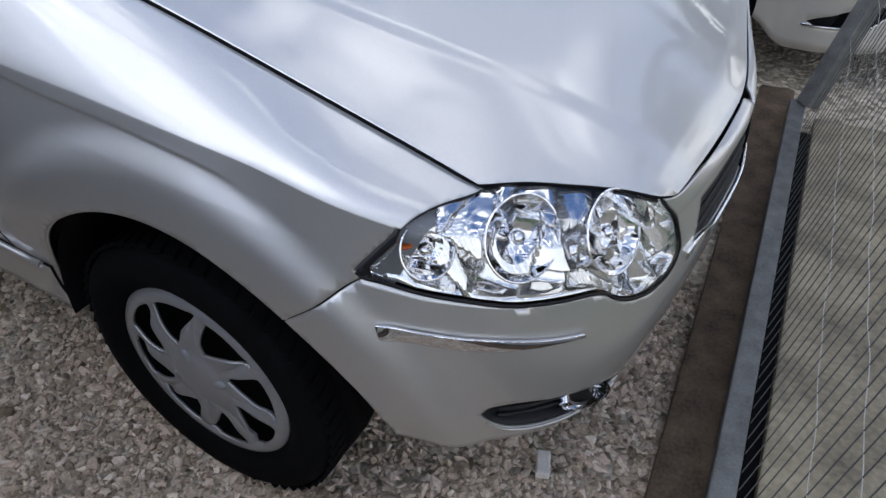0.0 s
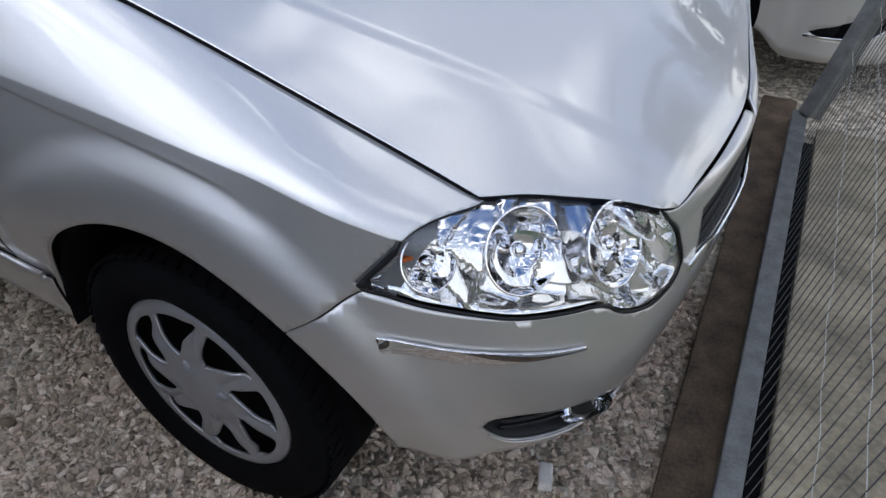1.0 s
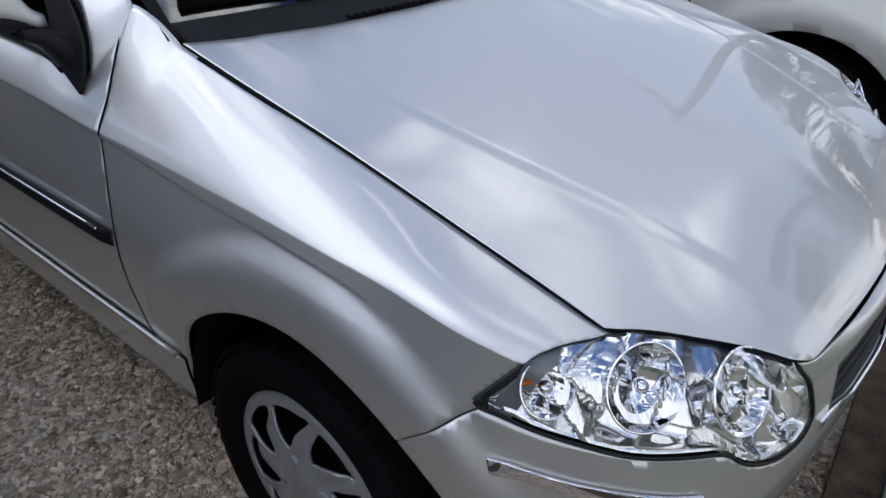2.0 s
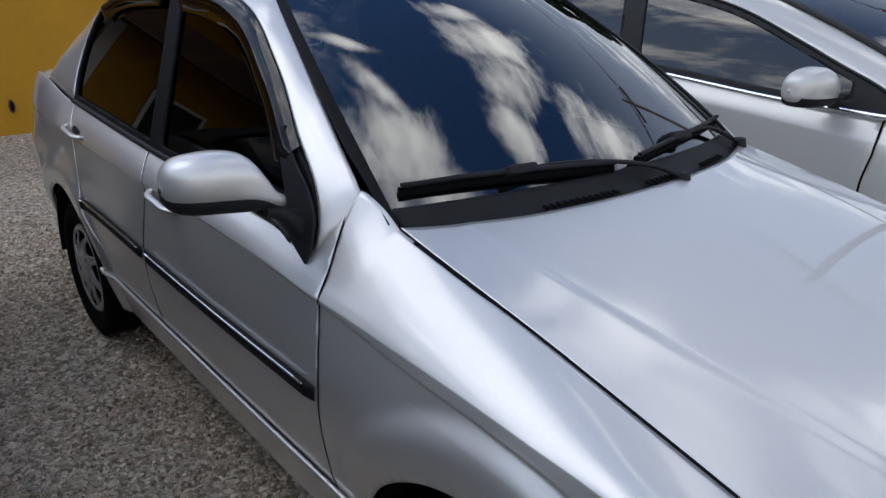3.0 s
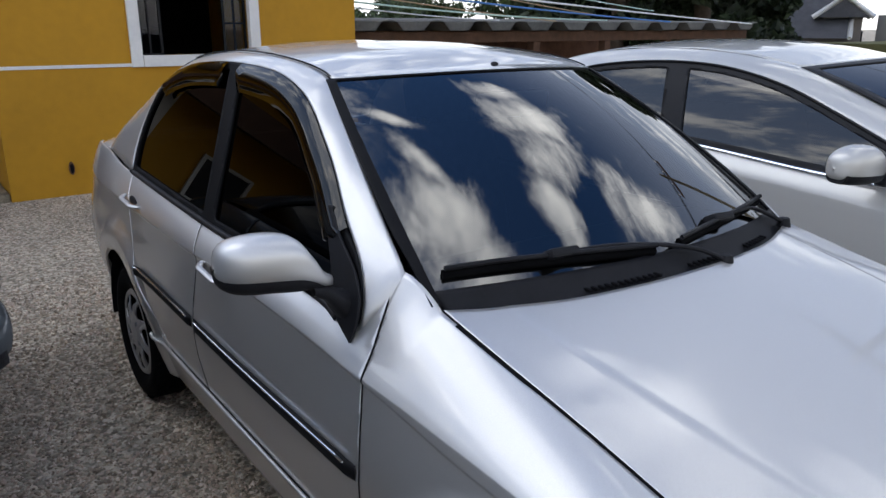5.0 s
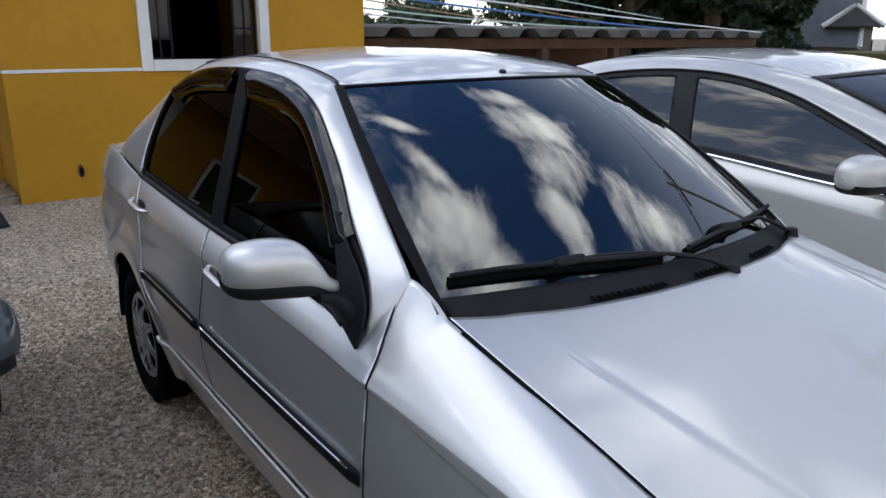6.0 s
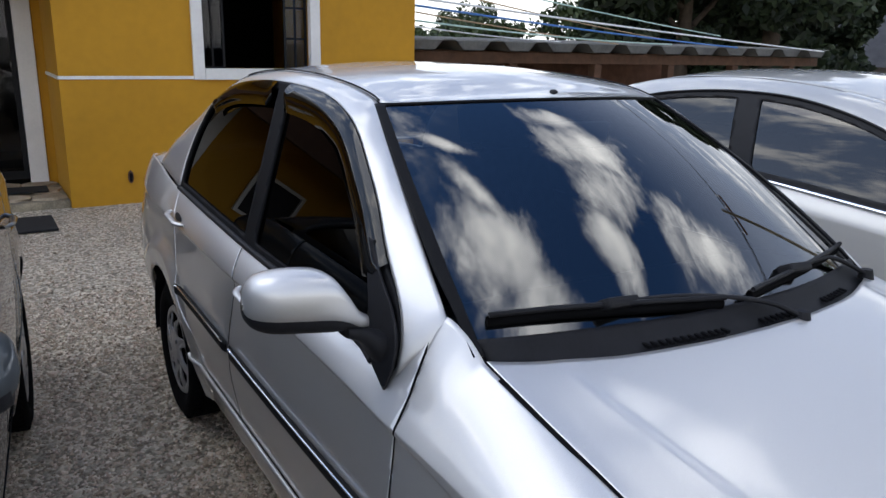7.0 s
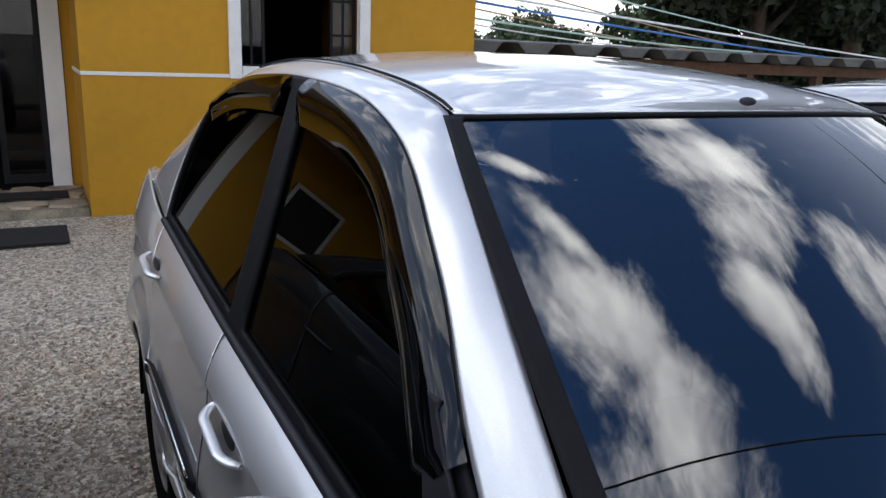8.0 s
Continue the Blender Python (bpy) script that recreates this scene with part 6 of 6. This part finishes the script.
def arch_test(a, grow=0.0):
    return lambda x, y, z, u, v: np.hypot(x - a[0], z - a[1]) - a[2] - grow


neighbour_car("sedan_car", "pearl white sedan with chrome window strip and dark tinted glass", PEARL, pose(0.28, 2.215, 0, 0, 0, 0), axle=-0.16, mirror_x=-0.17, low_roof=0.95)
neighbour_car("sedan_car", "dark grey metallic sedan parked close beside the silver one", SLATE, pose(0.02, -2.400, 0, 0, 0, -5.5), chrome=False, lift=0.028, mirror_y=-0.072)

# fence mesh, leaning out towards the street
LEAN_OUT, LEAN_ALONG = 0.255, 0.245
on_fence = lambda s, z: FM @ Vector((0.006 + LEAN_OUT * (z - 0.095), s + LEAN_ALONG * (z - 0.095), z))
rw = random.Random(12)
for k in range(86):
    s = -2.0 + 0.0405 * k + rw.uniform(-0.003, 0.003)
    tube("mesh_wire", [on_fence(s + rw.uniform(-0.004, 0.004), z) for z in (0.095, 0.6, 1.2)], 0.0012, WIRE_DARK, fence, sides=5)
for z in (0.33, 0.46, 0.66):
    pts = [on_fence(-2.1 + 3.6 * t, z + 0.004 * math.sin(47 * t) + 0.003 * math.sin(113 * t)) for t in np.linspace(0, 1, 90)]
    tube("line_wire", pts, 0.0009, WIRE_LIGHT, fence, "bare horizontal wire", sides=5)
bm = bmesh.new()
add_box(bm, -0.027, 0.027, -0.027, 0.027, 0.0, 1.9, 0.004)
ax = (on_fence(0, 1.0) - on_fence(0, 0.0)).normalized()
bmesh.ops.transform(bm, matrix=Matrix.Translation(on_fence(1.555, 0.10)) @ ax.to_track_quat("Z", "Y").to_matrix().to_4x4(), verts=bm.verts)
part("fence_post", bm, STEEL, fence)

# window in the entrance wall, seen in the panes
window = thing("window_2", "white-framed office window beside the entrance", "window")
tagged(window, kind="structure")
for a in ((DX + 0.001, DX + 0.04, -3.65, -3.60, 0.95, 1.66), (DX + 0.001, DX + 0.04, -2.99, -2.94, 0.95, 1.66), (DX + 0.001, DX + 0.04, -3.60, -2.99, 0.95, 1.00), (DX + 0.001, DX + 0.04, -3.60, -2.99, 1.61, 1.66)):
    box("window_frame", *a, WHITE, window, 0.005)
box("pane", DX + 0.003, DX + 0.010, -3.60, -2.99, 1.00, 1.61, SATIN, window)

# ---- streamers, trees and distance ----
for a, b, sag, r, mat, lab in (((-6.9, 2.96, 2.02), (-8.35, 13.0, 1.57), 0.02, 0.014, TAPE_WHITE, "white plastic streamer strung across the yard"), ((-6.9, 2.96, 1.94), (-8.35, 10.4, 1.60), 0.03, 0.014, TAPE_BLUE, "blue plastic streamer strung across the yard"),
                               ((-6.9, 2.96, 1.87), (-8.35, 7.5, 1.60), 0.02, 0.009, TAPE_TAN, "tan rope strung across the yard"), ((-6.9, 2.96, 1.78), (-8.35, 8.7, 1.62), 0.04, 0.012, TAPE_GREEN, "pale green streamer strung across the yard"),
                               ((-6.9, 2.96, 1.72), (-8.35, 6.3, 1.61), 0.02, 0.009, TAPE_WHITE, "white plastic streamer strung across the yard"), ((-6.9, 2.96, 2.16), (-8.9, 9.0, 1.72), 0.03, 0.009, TAPE_TAN, "tan rope strung across the yard"),
                               ((-6.9, 2.96, 2.30), (-8.9, 10.6, 1.80), 0.03, 0.010, TAPE_GREEN, "pale green streamer strung across the yard")):
    streamer(a, b, sag, r, mat, lab)


def tree(x, y, h, spread, seed, mat, leaves=5000, leaf=0.16, low=0.25, label="broad-leaved tree with a dense dark crown"):
    """A tapered trunk with limbs and a crown of leaf clumps."""
    rt = random.Random(seed)
    t = thing("tree", label, "tree", "trees behind the yard", Matrix.Translation((x, y, 0)))
    lean = rt.uniform(-0.3, 0.3)
    tips = []
    trunk = [(lean * k * k, 0.2 * lean * k, h * 0.6 * k) for k in np.linspace(0, 1, 8)]
    tube("trunk", trunk, 0.035 * h, BARK, t, taper=list(np.linspace(1, 0.45, 8)), sides=9)
    for i in range(9):
        k = rt.uniform(0.35, 1.0)
        p = Vector(trunk[int(k * 7)])
        a = rt.uniform(0, 6.28)
        d = Vector((math.cos(a) * spread * rt.uniform(0.4, 0.85), math.sin(a) * spread * rt.uniform(0.4, 0.85), h * rt.uniform(0.1, 0.36)))
        tube("limb", [p, p + d * 0.5 + Vector((0, 0, 0.1 * h * rt.random())), p + d], 0.012 * h, BARK, t, taper=[1, 0.7, 0.3], sides=6)
        tips += [p + d * rt.uniform(0.5, 1.05) for _ in range(3)]
    rn = np.random.RandomState(seed)
    clumps = [(Vector(c), spread * rt.uniform(0.16, 0.34)) for c in tips] + [(Vector((rt.gauss(0, 0.4) * spread, rt.gauss(0, 0.4) * spread, h * rt.uniform(low, 0.95))), spread * rt.uniform(0.18, 0.32)) for _ in range(26)]
    n = leaves
    ci = rn.randint(0, len(clumps), n)
    cen = np.array([c for c, _ in clumps])[ci]
    rad = np.array([r for _, r in clumps])[ci]
    d = rn.normal(size=(n, 3))
    d /= np.linalg.norm(d, axis=1, keepdims=True)
    pos = cen + d * (rad * rn.uniform(0.55, 1.0, n))[:, None] * np.array([1, 1, 0.75])
    a = rn.normal(size=(n, 3))
    a /= np.linalg.norm(a, axis=1, keepdims=True)
    b = np.cross(a, rn.normal(size=(n, 3)))
    b /= np.linalg.norm(b, axis=1, keepdims=True)
    s = leaf * rn.uniform(0.6, 1.3, n)[:, None]
    vs = np.stack([pos - a * s, pos + b * s * 0.45, pos + a * s, pos - b * s * 0.45], 1).reshape(-1, 3)
    obj("crown", vs, np.arange(4 * n).reshape(-1, 4), mat, t, smooth=False)
    return t


tree(-14.5, 16.0, 7.5, 3.4, 5, LEAF_DARK, 40000, 0.20, low=0.10)
tree(-13.2, 18.2, 8.5, 3.1, 8, LEAF_DARK, 40000, 0.20, low=0.08)
tree(-12.9, 21.6, 6.5, 1.5, 11, LEAF_DARK, 14000, 0.16, low=0.08, label="narrow dark-leaved tree at the end of the shed")
tree(-19.0, 19.0, 7.0, 3.6, 13, LEAF, 26000, 0.16, low=0.12)
tree(-17.0, 22.0, 9.5, 3.6, 21, LEAF_DARK, 34000, 0.20, low=0.10)
tree(-21.5, 14.0, 2.5, 1.5, 17, LEAF, 9000, 0.10, low=0.15, label="low round tree behind the shed")
tree(-1.0, 17.0, 5.6, 2.8, 29, LEAF, 9000, 0.11, label="street tree with a thin open crown")
for k, (x, y, h) in enumerate(((-34, 15, 2.2), (-38, 19, 2.5), (-36, 23, 2.9), (-30, 12.5, 2.0), (-42, 27, 4.2), (-33, 19.5, 2.4), (-30, 27, 6.0))):
    tree(x, y, h, 2.6, 40 + k, LEAF, 5000, 0.16, low=0.1, label="distant green tree on the skyline")

tree(3.3, 12.4, 5.8, 2.6, 33, LEAF, 7000, 0.10, label="street tree with a thin open crown")

# utility pole and its wires, mirrored in the bonnets
pole = thing("utility_pole", "tall grey utility pole with a cross-arm", "pole", at=pose(-2.2, 13.8, 0))
tube("pole_shaft", [(0, 0, -0.2), (0, 0, 4.5), (0, 0, 9.0)], 0.15, CONCRETE, pole, taper=[1.1, 0.9, 0.7], sides=12)
box("cross_arm", -1.1, 1.1, -0.06, 0.06, 8.3, 8.42, POST_WOOD, pole, 0.01)
for x in (-1.0, -0.35, 0.35, 1.0):
    tube("insulator", [(x, 0, 8.42), (x, 0, 8.60)], 0.05, WHITE, pole, sides=8)
    tagged(tube("overhead_wire", [(-2.2 + x + 25 * (t - 0.5), 13.8 - 5 * (t - 0.5) * 0.4, 8.6 - 0.0 + 3.0 * (t - 0.5) ** 2) for t in np.linspace(-0.3, 1.3, 24)], 0.012, WIRE_DARK, sides=5), "dark overhead wire on the utility pole", "wire", "overhead wires")


tagged(tube("overhead_wire", [(1.02 + 0.264 * y, y, 6.2 + 0.004 * (y - 2) ** 2) for y in np.linspace(-14, 18, 30)], 0.014, WIRE_DARK, sides=5), "dark overhead wire crossing above the yard", "wire", "overhead wires")


def far_house(x, y, turn, w, d, h, rise, wall, label):
    """A far house with gabled roof, bargeboards, windows and a door."""
    H = thing("house", label, "house", "houses beyond the yard", pose(x, y, 0, 0, 0, turn))
    box("wall", -w / 2, w / 2, -d / 2, d / 2, -0.5, h, wall, H, 0.02)
    bm = bmesh.new()
    e = 0.35
    v = [bm.verts.new(p) for p in ((-w / 2 - e, -d / 2 - e, h - 0.1), (w / 2 + e, -d / 2 - e, h - 0.1), (w / 2 + e, d / 2 + e, h - 0.1), (-w / 2 - e, d / 2 + e, h - 0.1), (-w / 2 - e, 0, h + rise), (w / 2 + e, 0, h + rise))]
    for f in ((0, 1, 5, 4), (2, 3, 4, 5), (0, 4, 3), (1, 2, 5), (3, 2, 1, 0)):
        bm.faces.new([v[i] for i in f])
    part("roof", bm, ROOF_GREY, H)
    for s in (-1, 1):
        for g in (-1, 1):
            tube("bargeboard", [(s * (w / 2 + e), g * (d / 2 + e), h - 0.1), (s * (w / 2 + e), 0, h + rise)], 0.09, WHITE, H, sides=4)
    for s in (-1, 1):
        for k in (-1, 1):
            win = box("window", k * w * 0.22 - 0.5, k * w * 0.22 + 0.5, s * (d / 2 + 0.03) - 0.03, s * (d / 2 + 0.03) + 0.03, h - 1.7, h - 0.6, SATIN, H)
            box("sill", k * w * 0.22 - 0.6, k * w * 0.22 + 0.6, s * (d / 2 + 0.06) - 0.06, s * (d / 2 + 0.06) + 0.06, h - 1.8, h - 1.7, WHITE, win)
    return H


far_house(-16.7, 29.0, 28, 3.6, 5.0, 1.2, 2.6, HOUSE_TAUPE, "house with a steep grey roof and white trim")
far_house(-14.55, 28.9, 118, 2.0, 1.35, 1.95, 0.65, HOUSE_TAUPE, "narrow taupe gabled house front with white bargeboards")
tagged(box("boundary_wall", -14.0, 2.0, 30.6, 30.8, -0.3, 1.95, HOUSE_WALL, bevel=0.01), "pale rendered boundary wall beyond the yard", "wall", kind="structure")
tagged(box("verge_far", -13.6, 2.0, 25.0, 30.5, -0.2, 0.98, DRY_GRASS, bevel=0.05), "dry grass bank below the boundary wall", "grass", kind="structure")


# ---- gravel chips ----
def chips():
    rn = np.random.RandomState(7)
    shapes = []
    for k in range(10):
        bm = bmesh.new()
        pts = rn.normal(size=(9, 3))
        pts /= np.linalg.norm(pts, axis=1, keepdims=True)
        pts *= np.array([1.0, 0.72, 0.5]) * rn.uniform(0.8, 1.15, (9, 1))
        for p in pts:
            bm.verts.new(p)
        bmesh.ops.convex_hull(bm, input=bm.verts)
        bmesh.ops.delete(bm, geom=[v for v in bm.verts if not v.link_faces], context="VERTS")
        bmesh.ops.triangulate(bm, faces=bm.faces)
        bm.verts.index_update()
        shapes.append((np.array([v.co for v in bm.verts]), np.array([[v.index for v in f.verts] for f in bm.faces])))
        bm.free()
    zones = ((-0.55, 0.80, -1.25, 0.25, 0.0098, 21000), (-1.9, 0.0, -1.45, -0.62, 0.0085, 9000), (-4.2, -1.9, -1.6, -0.55, 0.0085, 8000), (-6.7, -4.2, -1.9, 0.6, 0.0085, 6000))
    V, Fc, nv = [], [], 0
    near = []
    for x0, x1, y0, y1, size, n in zones:
        P = np.stack([rn.uniform(x0, x1, n), rn.uniform(y0, y1, n)], 1)
        S = size * np.exp(rn.normal(0, 0.32, n))
        for i in range(n):
            v, f = shapes[rn.randint(10)]
            q = Euler((rn.normal(0, 0.5), rn.normal(0, 0.5), rn.uniform(0, 6.28))).to_matrix()
            w = (v * S[i]) @ np.array(q).T
            z = 0.008 * noise.noise(Vector((P[i, 0] * 1.3, P[i, 1] * 1.3, 0))) + S[i] * rn.uniform(0.0, 0.45)
            w = w + np.array([P[i, 0], P[i, 1], z])
            V.append(w)
            Fc.append(f + nv)
            nv += len(w)
    ob = obj("gravel_chips", np.concatenate(V), np.concatenate(Fc), CHIP, smooth=False)
    tagged(ob, "loose pale granite chips scattered over the yard", "gravel", kind="stuff")
    stone = thing("loose_stone", "flat pale stone lying on the gravel by the bumper", "stone", at=pose(0.565, -0.458, 0.024, 4, 6, 112))
    bm = bmesh.new()
    add_box(bm, -0.030, 0.030, -0.014, 0.014, -0.008, 0.010, 0.005)
    part("stone_body", bm, PALE_STONE, stone)


chips()
